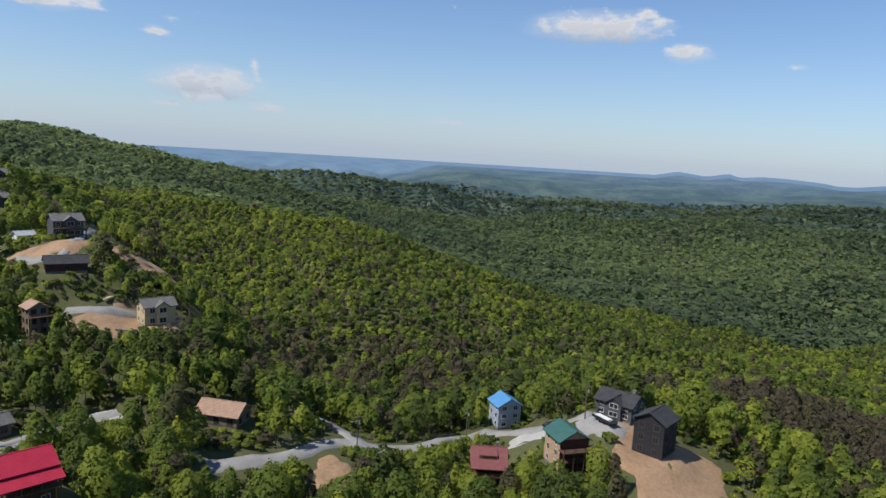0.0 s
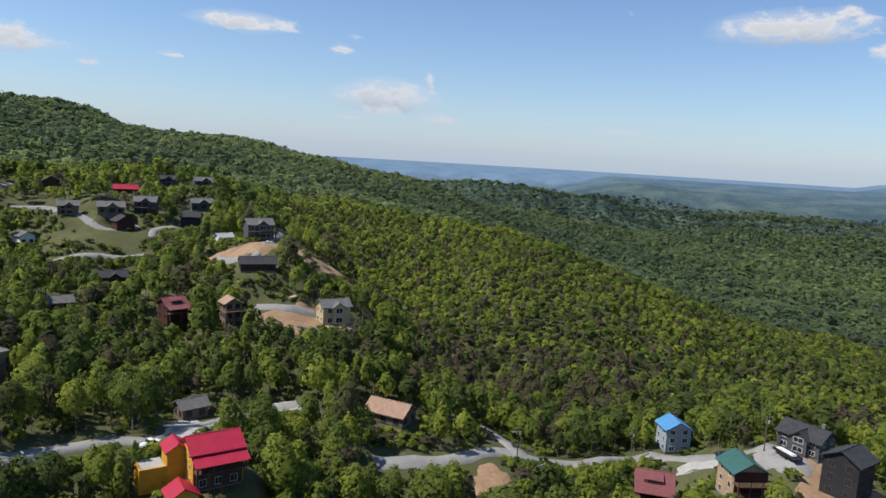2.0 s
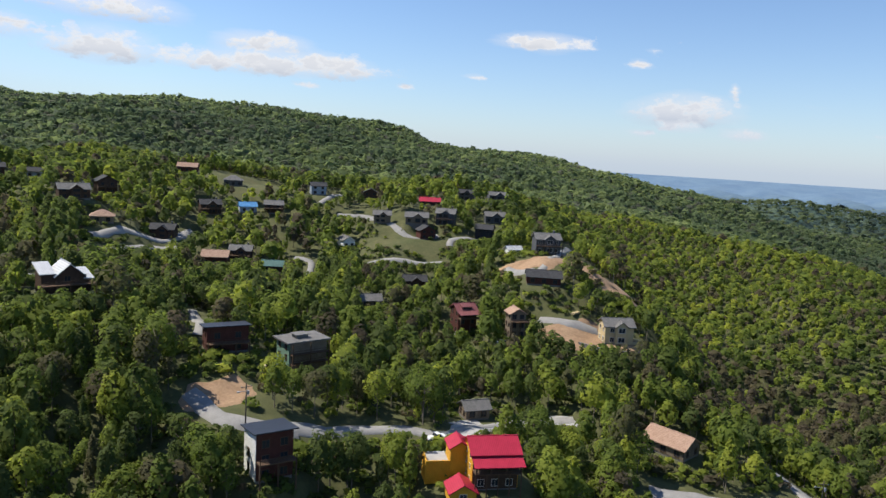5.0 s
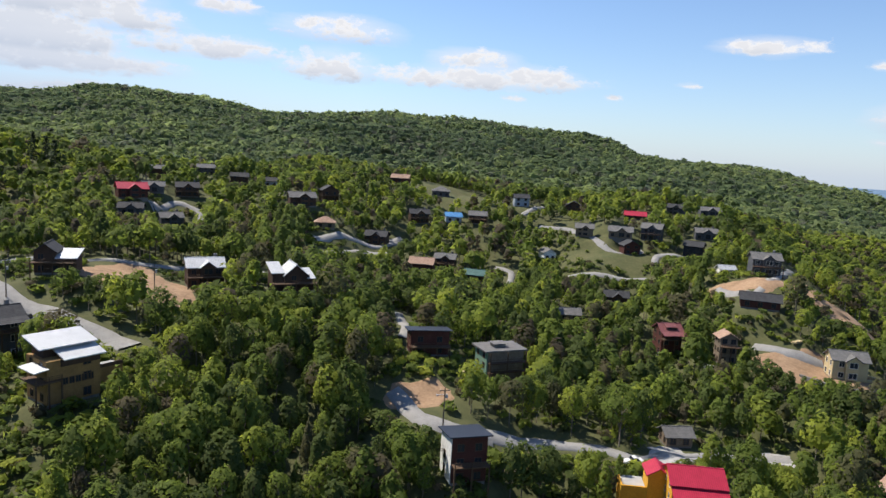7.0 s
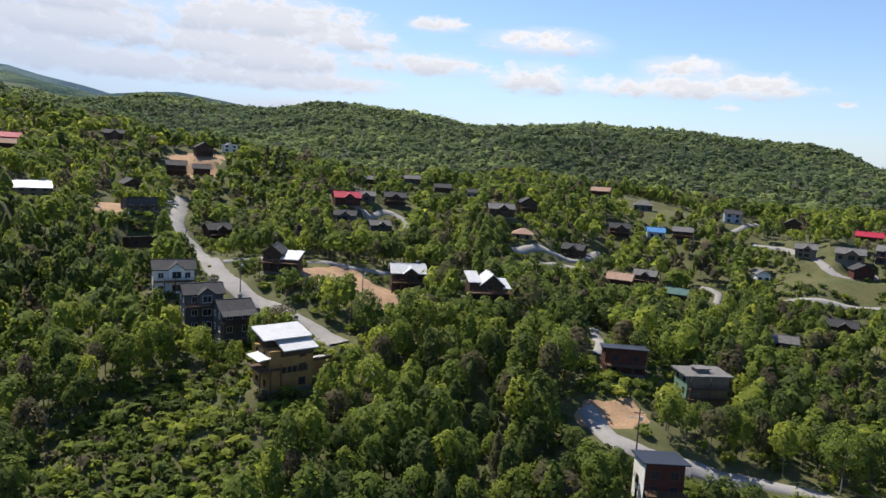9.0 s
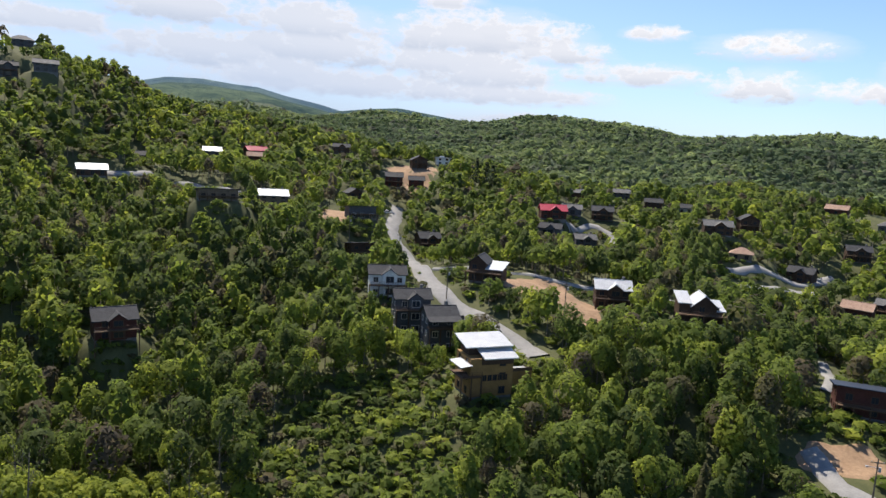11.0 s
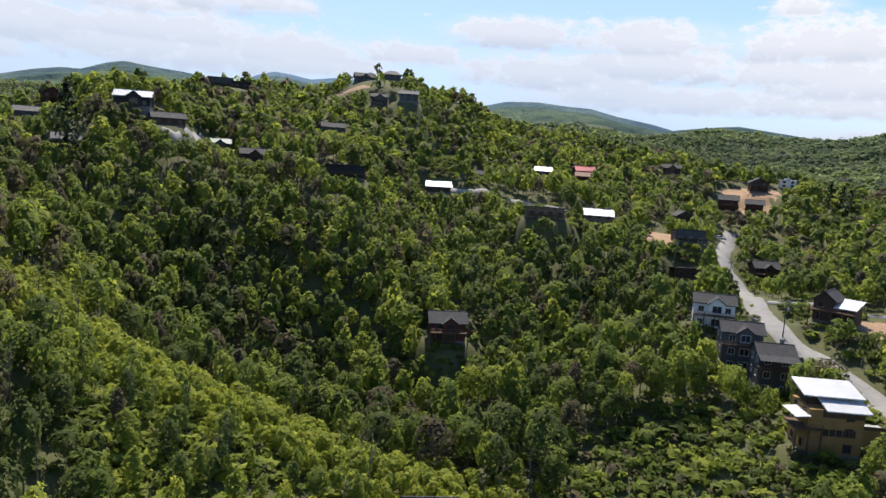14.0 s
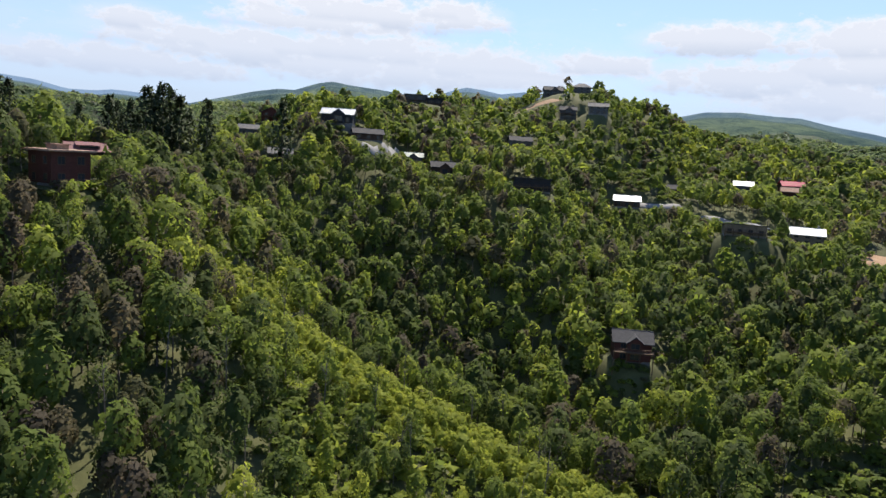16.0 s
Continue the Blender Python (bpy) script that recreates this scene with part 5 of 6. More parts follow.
def plant(name, xy, rng, shapes, heights, hue, label, crown=1.0, leaf_mat=None):
    """One mesh of woods: each place takes a shape, a turn, a height and a hue of its own."""
    pick = rng.randint(0, len(shapes), len(xy))
    turn = rng.uniform(0, 6.3, len(xy))
    z = ground_z(xy)
    V, T, M, Hh, N = [], [], [], [], []
    base = 0
    for k, (leaf, tri, wood, wtri, face) in enumerate(shapes):
        idx = np.nonzero(pick == k)[0]
        if not len(idx):
            continue
        src = np.concatenate([leaf, wood])
        c, s = np.cos(turn[idx])[:, None], np.sin(turn[idx])[:, None]
        h = heights[idx][:, None]
        wide = h * crown * rng.uniform(0.72, 1.22, (len(idx), 1))
        x = (src[:, 0] * c - src[:, 1] * s) * wide + xy[idx, 0:1]
        y = (src[:, 0] * s + src[:, 1] * c) * wide + xy[idx, 1:2]
        zz = src[None, :, 2] * h + z[idx][:, None]
        V.append(np.stack([x, y, zz], -1).reshape(-1, 3))
        n = len(src)
        fw = np.concatenate([face, wood * (1, 1, 0) + (0, 0, 0.001)])
        fw /= np.linalg.norm(fw, axis=1)[:, None]
        N.append(np.stack([fw[:, 0] * c - fw[:, 1] * s, fw[:, 0] * s + fw[:, 1] * c, np.broadcast_to(fw[:, 2], (len(idx), n))], -1).reshape(-1, 3))
        t = np.concatenate([tri, wtri + len(leaf)])
        T.append((t[None] + (base + np.arange(len(idx)) * n)[:, None, None]).reshape(-1, 3))
        M.append(np.tile(np.r_[np.zeros(len(tri), np.int32), np.ones(len(wtri), np.int32)], len(idx)))
        Hh.append(np.repeat(hue[idx], n))
        base += n * len(idx)
    V, T, M, Hh, N = np.concatenate(V), np.concatenate(T), np.concatenate(M), np.concatenate(Hh), np.concatenate(N)
    me = bpy.data.meshes.new(name)
    me.vertices.add(len(V))
    me.vertices.foreach_set("co", V.astype(np.float32).reshape(-1))
    me.loops.add(T.size)
    me.loops.foreach_set("vertex_index", T.astype(np.int32).reshape(-1))
    me.polygons.add(len(T))
    me.polygons.foreach_set("loop_start", np.arange(0, T.size, 3, dtype=np.int32))
    me.materials.append(leaf_mat or LEAF)
    me.materials.append(BARK)
    me.polygons.foreach_set("material_index", M.astype(np.int32))
    me.update(calc_edges=True)
    face_ways(me, N)
    k = me.attributes.new("hue", "FLOAT", "POINT")
    k.data.foreach_set("value", Hh.astype(np.float32))
    return tagged(new(name, me), label, "woods", kind="stuff")


SPUR_LINE = np.array([at(a, d) for a, d in ((141, 150), (136, 140), (128, 130), (122, 125), (111.5, 115), (105, 110))])


def on_spur(xy):
    """How far each place lies on the sapling-covered crest of the near spur, 0 to 1."""
    best = np.full(len(xy), 1e9)
    for p, q in zip(SPUR_LINE[:-1], SPUR_LINE[1:]):
        u = np.clip(((xy - p) @ (q - p)) / ((q - p) @ (q - p)), 0, 1)
        best = np.minimum(best, np.hypot(*(xy - p - u[:, None] * (q - p)).T))
    r = np.hypot(*xy.T)
    return np.clip(1.6 - best / 13.0, 0, 1) * (r < 165)


def on_face(xy):
    """The sunny face of the spur below its crest: young growth."""
    a = np.degrees(np.arctan2(-xy[:, 0], xy[:, 1])) % 360
    r = np.hypot(*xy.T)
    return np.clip((a - 104) / 4, 0, 1) * np.clip((143 - a) / 6, 0, 1) * np.clip((128 + (a - 110) * 0.7 - r) / 6, 0, 1)


def hues_for(xy, rng):
    """Stands of trees differ: olive and half bare on the knoll, fresh green in the hollow; some light and shade is
    coloured in.
    """
    a = np.degrees(np.arctan2(-xy[:, 0], xy[:, 1]))
    a = np.where(a < -60, a + 360, a)
    r = np.hypot(xy[:, 0], xy[:, 1])
    patch = np.sin(xy[:, 0] / 31 + 1.7 * np.sin(xy[:, 1] / 47)) * np.cos(xy[:, 1] / 37 + 1.3 * np.sin(xy[:, 0] / 59))
    wide = np.sin(xy[:, 0] / 140 + 1.2 * np.sin(xy[:, 1] / 210)) * np.cos(xy[:, 1] / 170)
    # Beyond 640 m, wider hue patches also imitate sunlit stretches of the valley.
    h = 0.54 + 0.13 * patch + np.where(r > 640, 0.3, 0.06) * wide + rng.normal(size=len(xy)) * 0.19
    knoll = (a < 27) & (r > 250) & (r < 600)
    low_knoll = (a < 24) & (a > -6) & (r > 250) & (r < 335)
    hump = (a < -16) & (r > 215) & (r < 330)
    # Last term darkens the near left slope's leaves to imitate shade there.
    h = np.where(knoll & ~low_knoll, h + 0.04, h) + 0.3 * on_spur(xy) + 0.24 * on_face(xy) - 0.26 * ((a > 138) & (r < 108))
    # On hump and low knoll, extra dark brown trees also stand in for cloud shadow.
    share = np.where(hump, 0.93, np.where(low_knoll, 0.5, np.where(knoll, 0.12, 0.1)))
    share = np.where(on_face(xy) > 0.5, 0.03, share)
    share = np.where((a > 145) & (r > 85) & (r < 170), 0.35, share) * (1 - 0.7 * on_spur(xy))
    bare = rng.uniform(size=len(xy)) < share
    return np.clip(np.where(bare, rng.uniform(0.0, 0.2, len(xy)), np.maximum(h, 0.3)), 0.0, 1.0)


def woods(name, seed, near, far, gap, tall, shapes, label, crown=1.0, leaf_mat=None, turn0=-38.0, turn1=166.0):
    xy, rng = crowd(seed, near, far, gap, turn0, turn1)
    ht = rng.uniform(tall[0], tall[1], len(xy)) * np.where(rng.uniform(size=len(xy)) < 0.12, 1.3, 1.0)
    ht *= 1 - 0.42 * on_face(xy)
    ht = kept_low(xy, ht) if near < 400 else ht
    ok = lot_free(xy) & (on_spur(xy) < 0.55) & (ht > 2.2)
    xy, ht = xy[ok], ht[ok]
    return plant(name, xy, rng, shapes, ht, hues_for(xy, rng), label, crown, leaf_mat)


ts = np.random.RandomState(11)
NEAR_SHAPES = [tree_shape(ts, 400, 0.034, 12, f, limbs=k < 3) for k, f in enumerate((0.25, 0.29, 0.22, 0.31, 0.19, 0.27, 0.23, 0.28))]
MID_SHAPES = [tree_shape(ts, 124, 0.058, 9, f) for f in (0.25, 0.29, 0.22, 0.31, 0.19, 0.27, 0.23, 0.28)]
FAR_SHAPES = [tree_shape(ts, 27, 0.125, 5, f) for f in (0.26, 0.3, 0.23, 0.31, 0.21, 0.27)]
DIST_SHAPES = [tree_shape(ts, 10, 0.21, 4, 0.32, stem=False) for k in range(5)]
SHRUB_SHAPES = [tree_shape(ts, 20, 0.36, 5, 0.9, stem=False) for k in range(5)]
woods("woods_near", 3, 76, 165, 4.7, (7.5, 13.0), NEAR_SHAPES, "young spring hardwoods crowding the near slopes")
woods("woods_hollow", 4, 165, 310, 4.6, (7.5, 11.5), MID_SHAPES, "fresh green hardwoods filling the hollow between houses", 1.06)
woods("woods_hillside", 5, 310, 640, 5.4, (7.0, 10.5), FAR_SHAPES, "fresh green hardwoods over the far hillsides", 1.12, turn0=26.0)
woods("woods_knoll", 12, 310, 640, 4.3, (5.5, 8.0), [tree_shape(ts, 20, 0.15, 5, f) for f in (0.26, 0.3, 0.23, 0.31)], "olive young hardwoods over the long knoll", 1.1, turn1=26.0)
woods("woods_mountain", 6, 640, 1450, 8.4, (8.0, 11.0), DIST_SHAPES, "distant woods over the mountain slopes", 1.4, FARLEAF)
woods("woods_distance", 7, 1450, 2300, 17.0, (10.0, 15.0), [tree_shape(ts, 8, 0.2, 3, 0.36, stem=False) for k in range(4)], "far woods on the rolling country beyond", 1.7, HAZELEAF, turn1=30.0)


def saplings():
    """Bright low saplings over the crest of the near spur."""
    xy, rng = crowd(9, 95, 170, 2.5, 100.0, 150.0)
    xy = xy[(on_spur(xy) > 0.4)]
    xy = xy[lot_free(xy)]
    plant("saplings", xy, rng, MID_SHAPES, rng.uniform(3.0, 5.5, len(xy)), np.clip(0.92 + rng.normal(size=len(xy)) * 0.1, 0, 1), "yellow-green saplings over the crest of the spur", 1.45)


saplings()


def scrub():
    """Low bushes on the lots and road verges, where the trees are cut back."""
    xy, rng = crowd(8, 80, 345, 1.95)
    r = np.hypot(*xy.T)
    open_ = on_lot(xy, 1.5, 5.0) | beside(xy, KEEP_OUT + VERGE) | (kept_low(xy, np.full(len(xy), 99.0)) < 5) | ((rng.uniform(size=len(xy)) < 0.3) & (r < 240) & (r > 95)) | (on_face(xy) > 0.4)
    xy = xy[open_]
    xy = xy[~on_lot(xy, -0.06, 0.0) & ~beside(xy, FIRM)]
    ht = rng.uniform(0.8, 2.3, len(xy))
    plant("scrub", xy, rng, SHRUB_SHAPES, ht, np.clip(hues_for(xy, rng) + 0.02, 0, 1), "low green scrub on the cleared lots and verges")


scrub()


# ---- single trees: pines on the skyline, bare snags and saplings on the near slopes ----
def mesh_from(name, verts, tris, mat, hue=None):
    me = bpy.data.meshes.new(name)
    me.from_pydata([tuple(v) for v in verts], [], [tuple(int(i) for i in t) for t in tris])
    me.materials.append(mat)
    if hue is not None:
        k = me.attributes.new("hue", "FLOAT", "POINT")
        k.data.foreach_set("value", np.full(len(verts), hue, np.float32))
    return me


def tree(name, shape, height, hue, leaf_mat, label):
    """One tree: an empty at its foot with trunk and crown."""
    leaf, tri, wood, wtri, face = shape
    ob = tagged(new(name), label, "tree", "near trees")
    for pn, v, t, m in (("trunk", wood, wtri, BARK), ("crown", leaf, tri, leaf_mat)):
        p = new(pn, mesh_from(pn, v * height, t, m, hue))
        p.parent = ob
        if pn == "crown":
            face_ways(p.data, face)
    return ob


def snag_shape(rng):
    """A bare standing stem with a few forked branches and a little early leaf."""
    wood, wtri = [], []
    def limb(p, q, r0, r1):
        b = len(wood)
        for c, r in ((p, r0), (q, r1)):
            wood.extend((c[0] + math.cos(k * 1.571) * r, c[1] + math.sin(k * 1.571) * r, c[2]) for k in range(4))
        for k in range(4):
            m = (k + 1) % 4
            wtri.extend(((b + k, b + m, b + 4 + m), (b + k, b + 4 + m, b + 4 + k)))
    tips = [np.array((0, 0, 1.0))]
    limb((0, 0, -0.05), (0.01, 0.005, 0.6), 0.011, 0.007)
    limb((0.01, 0.005, 0.6), (0.0, 0.0, 1.0), 0.007, 0.002)
    for k in range(9):
        h, t = rng.uniform(0.45, 0.92), rng.uniform(0, 6.3)
        n = rng.uniform(0.06, 0.16)
        p = np.array((0.005, 0.0, h))
        q = p + np.array((math.cos(t) * n, math.sin(t) * n, n * rng.uniform(0.7, 1.5)))
        limb(p, q, 0.0045, 0.0015)
        tips.append(q)
    leaf, tri = [], []
    for q in tips:
        for k in range(5):
            c = q + rng.normal(size=3) * 0.035
            b = len(leaf)
            leaf += [c + rng.normal(size=3) * 0.016 for m in range(3)]
            tri.append((b, b + 1, b + 2))
    leaf = np.array(leaf)
    return leaf, np.array(tri), np.array(wood), np.array(wtri), np.tile((0.0, 0.0, 1.0), (len(leaf), 1))


def stand(protos, spots, tall, seed):
    """Copies of the prototypes at the given places; the first of each stays as the first copy."""
    rng = np.random.RandomState(seed)
    for i, xy in enumerate(spots):
        z = float(ground_z(xy)[0])
        k = i % len(protos)
        m = pose(xy[0], xy[1], z, rng.uniform(-3, 3), rng.uniform(-3, 3), rng.uniform(0, 360))
        ob = protos[k] if i < len(protos) else copy_thing(protos[k], m)
        ob.matrix_basis = m @ Matrix.Scale(rng.uniform(*tall), 4)


sr = np.random.RandomState(31)
def pine_shape(rng, whorls=11):
    """A pine of height 1: drooping needle boughs in whorls round a straight trunk, with gaps between."""
    leaf, face = [], []
    for k in range(whorls):
        h = 0.3 + 0.68 * k / (whorls - 1)
        reach = 0.035 + 0.17 * (1 - ((h - 0.42) / 0.58) ** 2 if h > 0.42 else 0.7) * rng.uniform(0.7, 1.15)
        for j in range(6):
            t = 1.05 * j + 0.5 * k + rng.uniform(-0.3, 0.3)
            way = np.array((math.cos(t), math.sin(t), 0.1))
            for q in range(8):
                c = way * reach * (0.25 + 0.75 * (q + rng.uniform()) / 8) + (0, 0, h + rng.normal() * 0.012) + rng.normal(size=3) * 0.012
                leaf += [c + rng.normal(size=3) * 0.024 for m in range(3)]
                up = way * 0.6 + (0, 0, 0.8) + rng.normal(size=3) * 0.2
                face += [up / np.linalg.norm(up)] * 3
    wood, wtri = [], []
    for h, r in ((-0.05, 0.013), (0.98, 0.003)):
        wood += [(math.cos(k * 1.047) * r, math.sin(k * 1.047) * r, h) for k in range(6)]
    for k in range(6):
        m = (k + 1) % 6
        wtri += [(k, m, 6 + m), (k, 6 + m, 6 + k)]
    return np.array(leaf), np.arange(len(leaf)).reshape(-1, 3), np.array(wood), np.array(wtri), np.array(face)


# turn, metres out, degrees of the tip above the eye
PINES = [(151.9, 215, 2.7), (151.3, 222, 2.3), (150.4, 225, 2.5), (149.5, 232, 3.6), (148.9, 240, 3.0), (148.2, 236, 3.8), (147.6, 246, 3.5), (147.0, 240, 3.1), (146.4, 250, 2.2), (145.1, 262, 2.9), (139.4, 250, 3.3),
         (157.9, 175, 3.3), (158.8, 168, 3.9), (153.9, 230, 1.9), (150.8, 240, 1.6), (149.9, 218, 1.5), (82.2, 373, -0.5), (83.0, 375, -0.3), (81.6, 366, -0.7)]
pine_kinds = [tree("pine_tree", pine_shape(sr), 1.0, sr.uniform(), PINE, "tall dark green pine on the skyline") for k in range(4)]
for i, (a, d, el) in enumerate(PINES):
    xy = at(a, d)
    z = float(ground_z(xy)[0])
    tall = max(9.0, EYE + d * math.tan(radians(el)) - z)
    m = pose(xy[0], xy[1], z, sr.uniform(-2, 2), sr.uniform(-2, 2), sr.uniform(0, 360))
    ob = pine_kinds[i] if i < 4 else copy_thing(pine_kinds[i % 4], m)
    ob.matrix_basis = m @ Matrix.Diagonal((tall * 0.85, tall * 0.85, tall, 1))
spots, rr_ = crowd(44, 92, 160, 12.5, 98.0, 160.0)
spots = spots[lot_free(spots)]
spots = spots[kept_low(spots, np.full(len(spots), 99.0)) > 11]
stand([tree("bare_tree", snag_shape(sr), 1.0, 0.3, LEAF, "thin bare grey tree standing above the saplings") for k in range(5)], spots[:70], (8.0, 12.5), 2)
spots, rr_ = crowd(45, 118, 168, 13.0, -34.0, 98.0)
spots = spots[lot_free(spots)]
spots = spots[kept_low(spots, np.full(len(spots), 99.0)) > 13]
stand([tree("hardwood_tree", tree_shape(sr, 620, 0.028, 14, 0.29, limbs=True), 1.0, h, LEAF, w) for h, w in
       ((0.5, "leafy green hardwood in spring leaf"), (0.62, "leafy green hardwood in spring leaf"), (0.78, "yellow-green hardwood in fresh leaf"), (0.4, "dark green hardwood in full leaf"), (0.88, "yellow-green hardwood in fresh leaf"))],
      spots[:150], (11.0, 15.0), 3)

# ---- poles, wires and vehicles ----
POLE = mottled("weathered_pole_timber", (0.1, 0.08, 0.06), (0.17, 0.14, 0.11), 1.5)
METAL = mottled("grey_painted_metal", (0.3, 0.31, 0.32), (0.42, 0.43, 0.44), 1.0, 0.5)
RUBBER = mottled("black_rubber", (0.018, 0.018, 0.018), (0.03, 0.03, 0.03), 3.0)


def utility_pole(turn, out, tall=9.5, lamp=False):
    xy = at(turn, out)
    ob = tagged(new("utility_pole"), "weathered timber utility pole beside the gravel road", "utility pole", "utility poles")
    ob.matrix_world = pose(xy[0], xy[1], float(ground_z(xy)[0]), 0, 0, turn + 20)
    bm = bmesh.new()
    bmesh.ops.create_cone(bm, cap_ends=True, segments=8, radius1=0.17, radius2=0.11, depth=tall + 1, matrix=Matrix.Translation((0, 0, tall / 2 - 0.5)))
    part("pole", bm, POLE, ob)
    part("crossarm", box(-1.1, 1.1, -0.06, 0.06, tall - 0.9, tall - 0.75), POLE, ob)
    for x in (-0.95, 0.95):
        part("insulator", box(x - 0.05, x + 0.05, -0.05, 0.05, tall - 0.75, tall - 0.55), METAL, ob)
    bm = bmesh.new()
    bmesh.ops.create_cone(bm, cap_ends=True, segments=10, radius1=0.24, radius2=0.24, depth=0.8, matrix=Matrix.Translation((0.4, 0, tall - 2.0)))
    part("transformer", bm, METAL, ob, "grey transformer can")
    if lamp:
        part("lamp_arm", box(-1.4, 0, -0.04, 0.04, tall - 1.7, tall - 1.6), METAL, ob)
        part("lamp_head", box(-1.8, -1.3, -0.14, 0.14, tall - 1.75, tall - 1.55), METAL, ob, "pale street lamp head")
    return ob


for a, d, lamp in ((51.8, 136, True), (5.9, 170, True), (-3.3, 194, False), (88.9, 258, False), (84.8, 196, False), (75.1, 192, False), (-13.0, 179, False), (93.0, 261, False)):
    utility_pole(a, d, 9.5, lamp)


def wire(p, q, sag=1.6):
    """A drooping cable between two points."""
    pts = []
    for k in range(13):
        u = k / 12
        pts.append(Vector(p).lerp(Vector(q), u) - Vector((0, 0, sag * 4 * u * (1 - u))))
    bm = bmesh.new()
    rings = [[bm.verts.new(c + Vector(o)) for o in ((0.025, 0, 0), (-0.0125, 0.0216, 0.01), (-0.0125, -0.0216, 0.01))] for c in pts]
    for a, b in zip(rings[:-1], rings[1:]):
        for k in range(3):
            bm.faces.new((a[k], a[(k + 1) % 3], b[(k + 1) % 3], b[k]))
    me = bpy.data.meshes.new("power_line")
    bm.to_mesh(me)
    bm.free()
    me.materials.append(RUBBER)
    tagged(new("power_line", me), "thin black power line sagging between poles", "power line", "power lines")


def top_of(turn, out, up=8.9):
    xy = at(turn, out)
    return (xy[0], xy[1], float(ground_z(xy)[0]) + up)


wire(top_of(5.9, 170), top_of(-3.3, 194))
wire(top_of(-3.3, 194), top_of(-13.0, 179))
wire(top_of(84.8, 196), top_of(88.9, 258))
wire(top_of(88.9, 258), top_of(93.0, 261))
wire(top_of(75.1, 192), top_of(84.8, 196))

PAINTS = {"white": mottled("white_car_paint", (0.6, 0.6, 0.6), (0.72, 0.72, 0.72), 1.0, 0.3), "dark": mottled("dark_car_paint", (0.02, 0.022, 0.026), (0.04, 0.042, 0.048), 1.0, 0.3),
          "red": mottled("red_car_paint", (0.26, 0.03, 0.02), (0.34, 0.045, 0.03), 1.0, 0.3), "silver": mottled("silver_car_paint", (0.32, 0.33, 0.35), (0.42, 0.43, 0.45), 1.0, 0.3)}


def car(turn, out, heading, paint, pickup=False):
    xy = at(turn, out)
    ob = tagged(new("pickup_truck" if pickup else "car"), f"{paint} {'pickup truck' if pickup else 'family car'} parked on the gravel", "vehicle", "parked vehicles")
    ob.matrix_world = pose(xy[0], xy[1], float(ground_z(xy)[0]) + 0.36, 0, 0, turn + heading)
    p = PAINTS[paint]
    body = box(-2.3, 2.3, -0.9, 0.9, 0.35, 0.95)
    bmesh.ops.bevel(body, geom=list(body.edges), offset=0.12, segments=2, affect="EDGES")
    part("body", body, p, ob)
    x0, x1 = (-0.4, 1.3) if pickup else (-1.7, 1.2)
    part("cabin", prism(([(x0, -0.84, 0.92), (x1, -0.84, 0.92), (x1, 0.84, 0.92), (x0, 0.84, 0.92)], [(x0 + 0.35, -0.7, 1.52), (x1 - 0.55, -0.7, 1.52), (x1 - 0.55, 0.7, 1.52), (x0 + 0.35, 0.7, 1.52)])), GLASS, ob)
    part("roof", box(x0 + 0.33, x1 - 0.53, -0.72, 0.72, 1.5, 1.56), p, ob)
    for x in (-1.45, 1.45):
        for y in (-0.86, 0.86):
            bm = bmesh.new()
            bmesh.ops.create_cone(bm, cap_ends=True, segments=14, radius1=0.36, radius2=0.36, depth=0.24, matrix=pose(x, y, 0.36, 90))
            wheel = part("wheel", bm, RUBBER, ob)
            bm = bmesh.new()
            bmesh.ops.create_cone(bm, cap_ends=True, segments=10, radius1=0.2, radius2=0.2, depth=0.27, matrix=pose(x, y, 0.36, 90))
            part("rim", bm, METAL, wheel)
    for y in (-0.6, 0.6):
        part("headlight", box(2.27, 2.33, y - 0.18, y + 0.18, 0.62, 0.8), TRIM, ob)
        part("tail_light", box(-2.33, -2.27, y - 0.18, y + 0.18, 0.65, 0.82), PAINTS["red"], ob)


for a, d, h, c, pk in ((83.6, 185, 60, "dark", False), (82.9, 180, 60, "silver", False), (81.7, 221, 10, "dark", True), (90.2, 222, 30, "red", True), (36.0, 142, 30, "white", True), (42.3, 228, 0, "white", False),
                       (34.5, 226, 20, "silver", False), (90.0, 333, 10, "white", False), (54.3, 356, 0, "dark", False), (30.8, 216, 10, "white", False), (-10.3, 186, 20, "dark", False)):
    car(a, d, h, c, pk)


def trailer():
    xy = at(-14.6, 176)
    ob = tagged(new("trailer"), "black flat trailer with a white load on the parking", "trailer")
    ob.matrix_world = pose(xy[0], xy[1], float(ground_z(xy)[0]) + 0.3, 0, 0, -60)
    part("bed", box(-3.5, 3.5, -1.1, 1.1, 0.6, 0.8), RUBBER, ob)
    for y in (-1.1, 1.02):
        part("side_board", box(-3.5, 3.5, y, y + 0.08, 0.8, 1.3), RUBBER, ob)
    load = box(-3.0, 2.2, -0.9, 0.9, 0.8, 1.35)
    bmesh.ops.bevel(load, geom=list(load.edges), offset=0.2, segments=2, affect="EDGES")
    part("load", load, PAINTS["white"], ob, "white sheeted load")
    for x in (-0.6, 0.4):
        for y in (-1.15, 1.15):
            bm = bmesh.new()
            bmesh.ops.create_cone(bm, cap_ends=True, segments=12, radius1=0.36, radius2=0.36, depth=0.22, matrix=pose(x, y, 0.36, 90))
            part("wheel", bm, RUBBER, ob)


trailer()


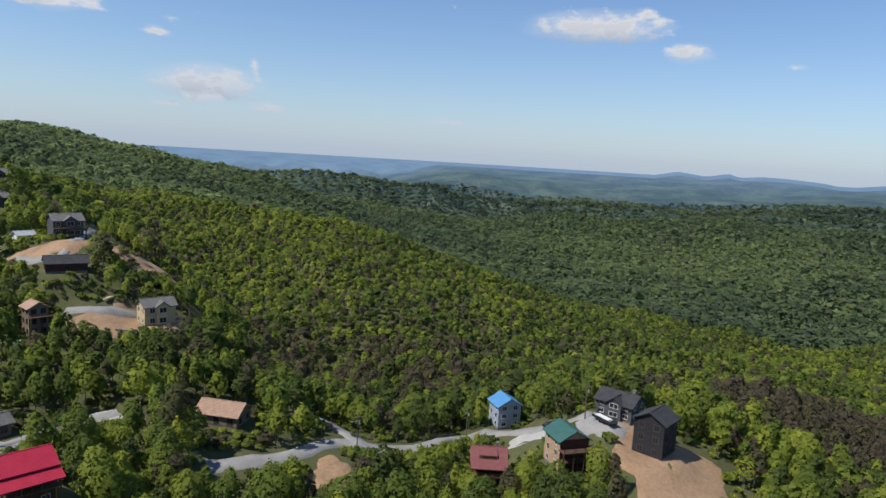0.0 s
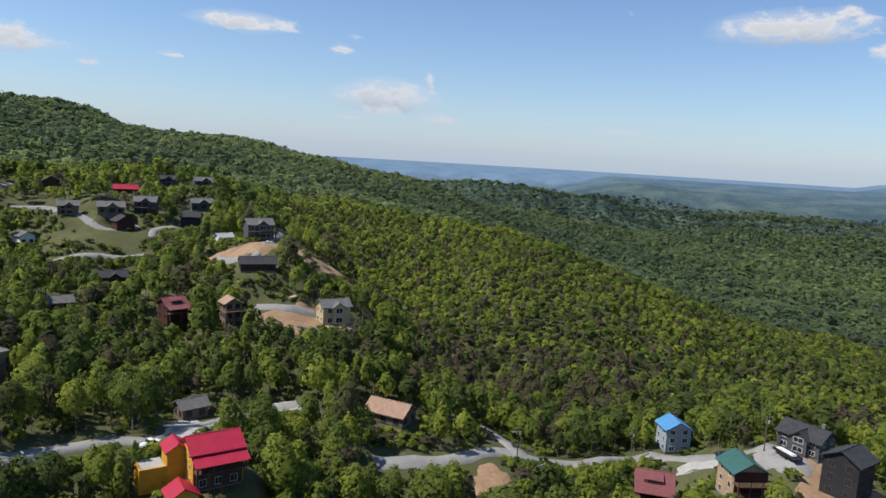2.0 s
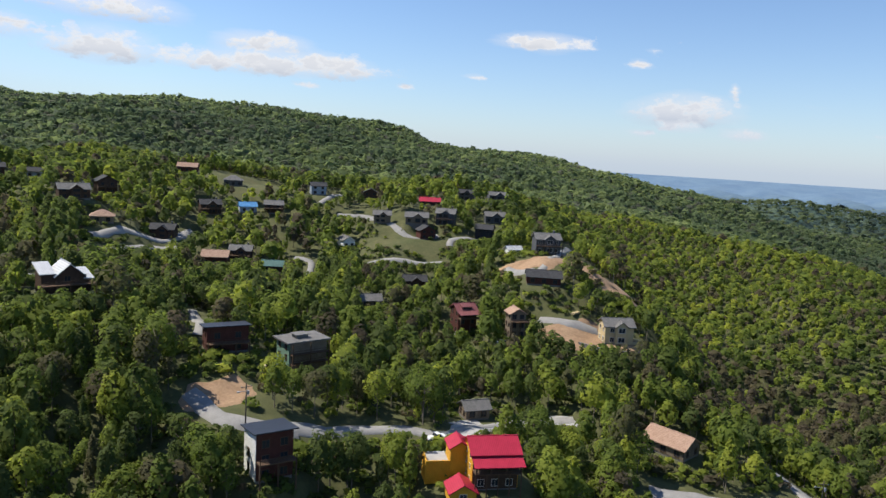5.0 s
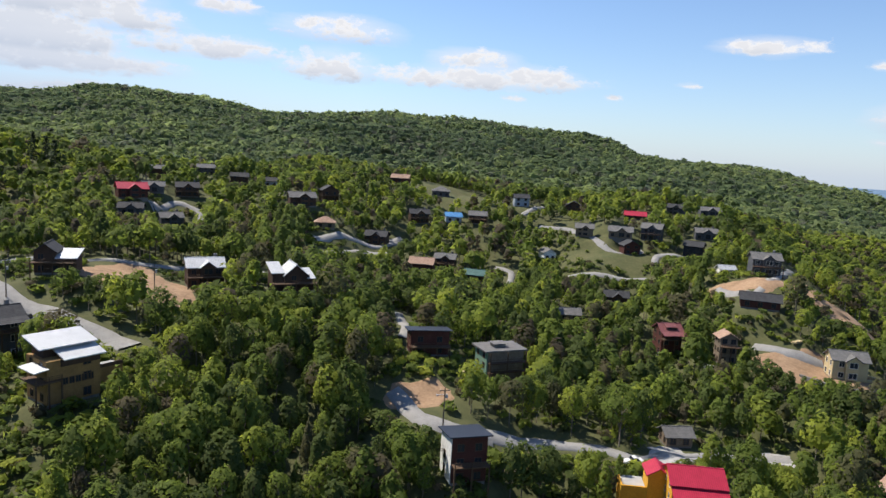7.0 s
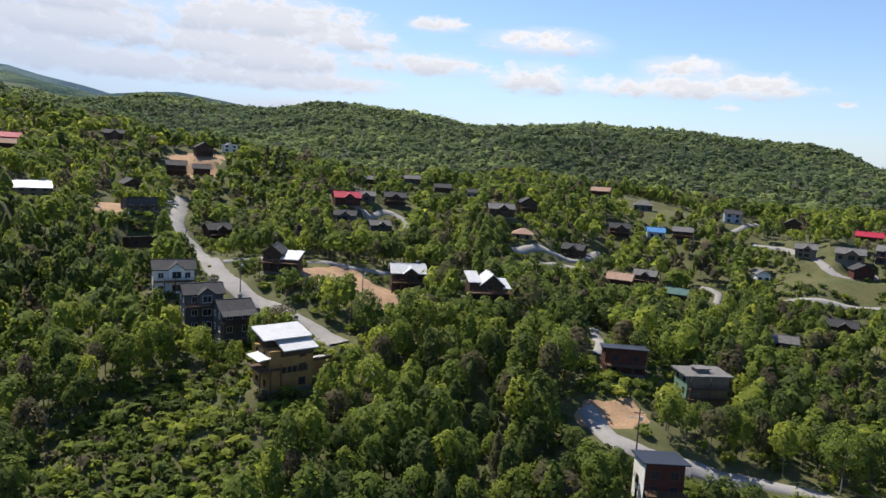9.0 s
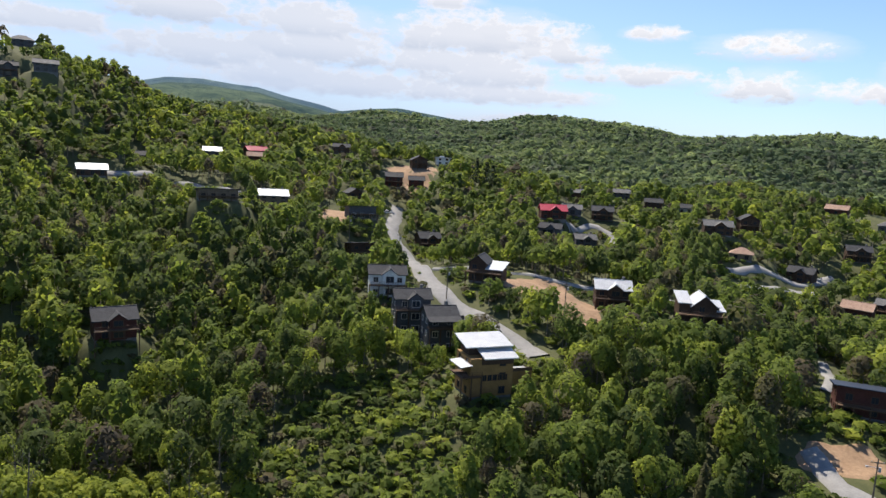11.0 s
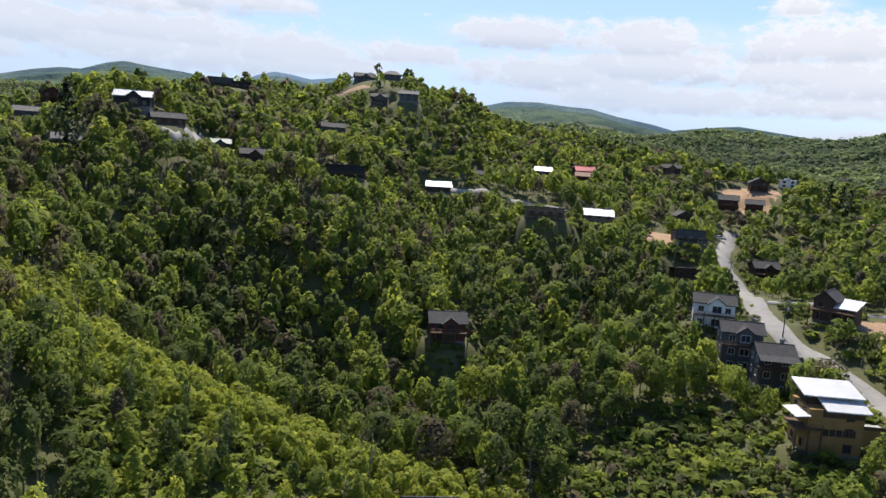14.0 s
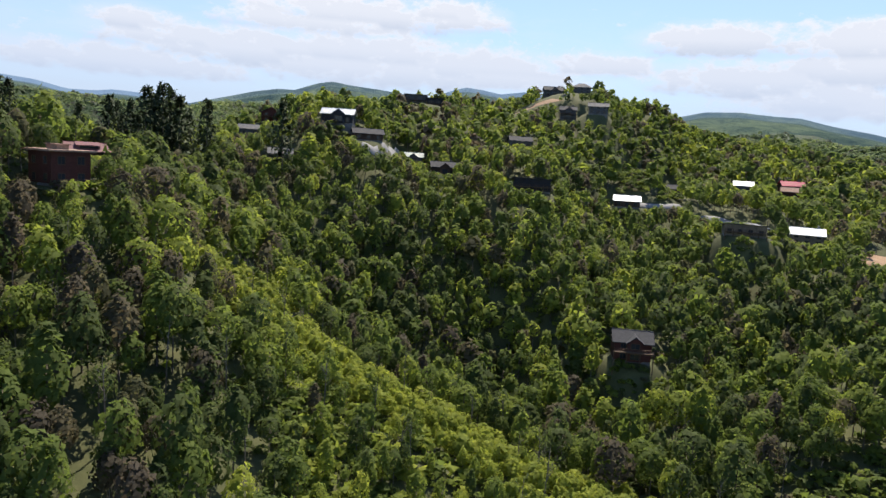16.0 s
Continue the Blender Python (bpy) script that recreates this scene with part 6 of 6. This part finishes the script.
def parking_deck():
    """A concrete deck on posts beside the road, with a rail."""
    xy = at(1.8, 162)
    z = float(ground_z(at(1.8, 172))[0]) + 0.5
    ob = tagged(new("parking_deck"), "pale concrete parking deck on posts beside the road", "deck")
    ob.matrix_world = pose(xy[0], xy[1], z, 0, 0, -4)
    part("slab", box(-6.5, 6.5, -2.6, 6.5, -0.4, 0), CONCRETE, ob)
    for x in (-6.0, -2.0, 2.0, 6.0):
        part("post", box(x - 0.2, x + 0.2, -2.4, -2.0, -7.0, -0.4), BLOCK, ob)
    part("back_wall", box(-6.3, 6.3, 1.0, 1.4, -7.0, -0.4), BLOCK, ob)
    for x in np.linspace(-6.4, 6.4, 7):
        part("rail_post", box(x - 0.05, x + 0.05, -2.55, -2.45, 0, 1.0), DARKTRIM, ob)
    part("rail", box(-6.5, 6.5, -2.55, -2.45, 0.95, 1.05), DARKTRIM, ob)


parking_deck()


def retaining_wall(turn, out, length, high, heading):
    xy = at(turn, out)
    ob = tagged(new("retaining_wall"), "grey block retaining wall on the raw building plot", "wall", "retaining walls")
    ob.matrix_world = pose(xy[0], xy[1], float(ground_z(xy)[0]), 0, 0, turn + heading)
    for k in range(int(high / 0.6)):
        part("course", box(-length / 2, length / 2, -0.25 + 0.06 * k, 0.25 + 0.06 * k, -0.6 + 0.6 * k, 0.6 * k - 0.03), BLOCK, ob)
    part("cap", box(-length / 2 - 0.05, length / 2 + 0.05, 0.06 * k - 0.3, 0.06 * k + 0.3, 0.6 * k - 0.03, 0.6 * k + 0.12), BLOCK, ob)


retaining_wall(21.7, 213, 13, 3.0, 10)
retaining_wall(23.9, 216, 8, 2.4, -35)


def lumber_stack(turn, out, heading):
    xy = at(turn, out)
    ob = tagged(new("lumber_stack"), "stack of pale sawn lumber on bare clay", "lumber", "lumber stacks")
    ob.matrix_world = pose(xy[0], xy[1], float(ground_z(xy)[0]) + 0.25, 0, 0, turn + heading)
    for r in range(3):
        for c in range(4):
            part("plank", box(-2.0 + 0.1 * ((r + c) % 3), 2.0 + 0.1 * (c % 2), -0.6 + 0.31 * c, -0.32 + 0.31 * c, 0.2 * r, 0.2 * r + 0.17), WALLS["sheathing"], ob)


for a, d, h in ((20.6, 224, 20), (20.2, 229, -30), (25.2, 232, 60), (48.9, 160, 30), (51.0, 164, 10), (-13.0, 172, 40), (-17.6, 188, 15)):
    lumber_stack(a, d, h)
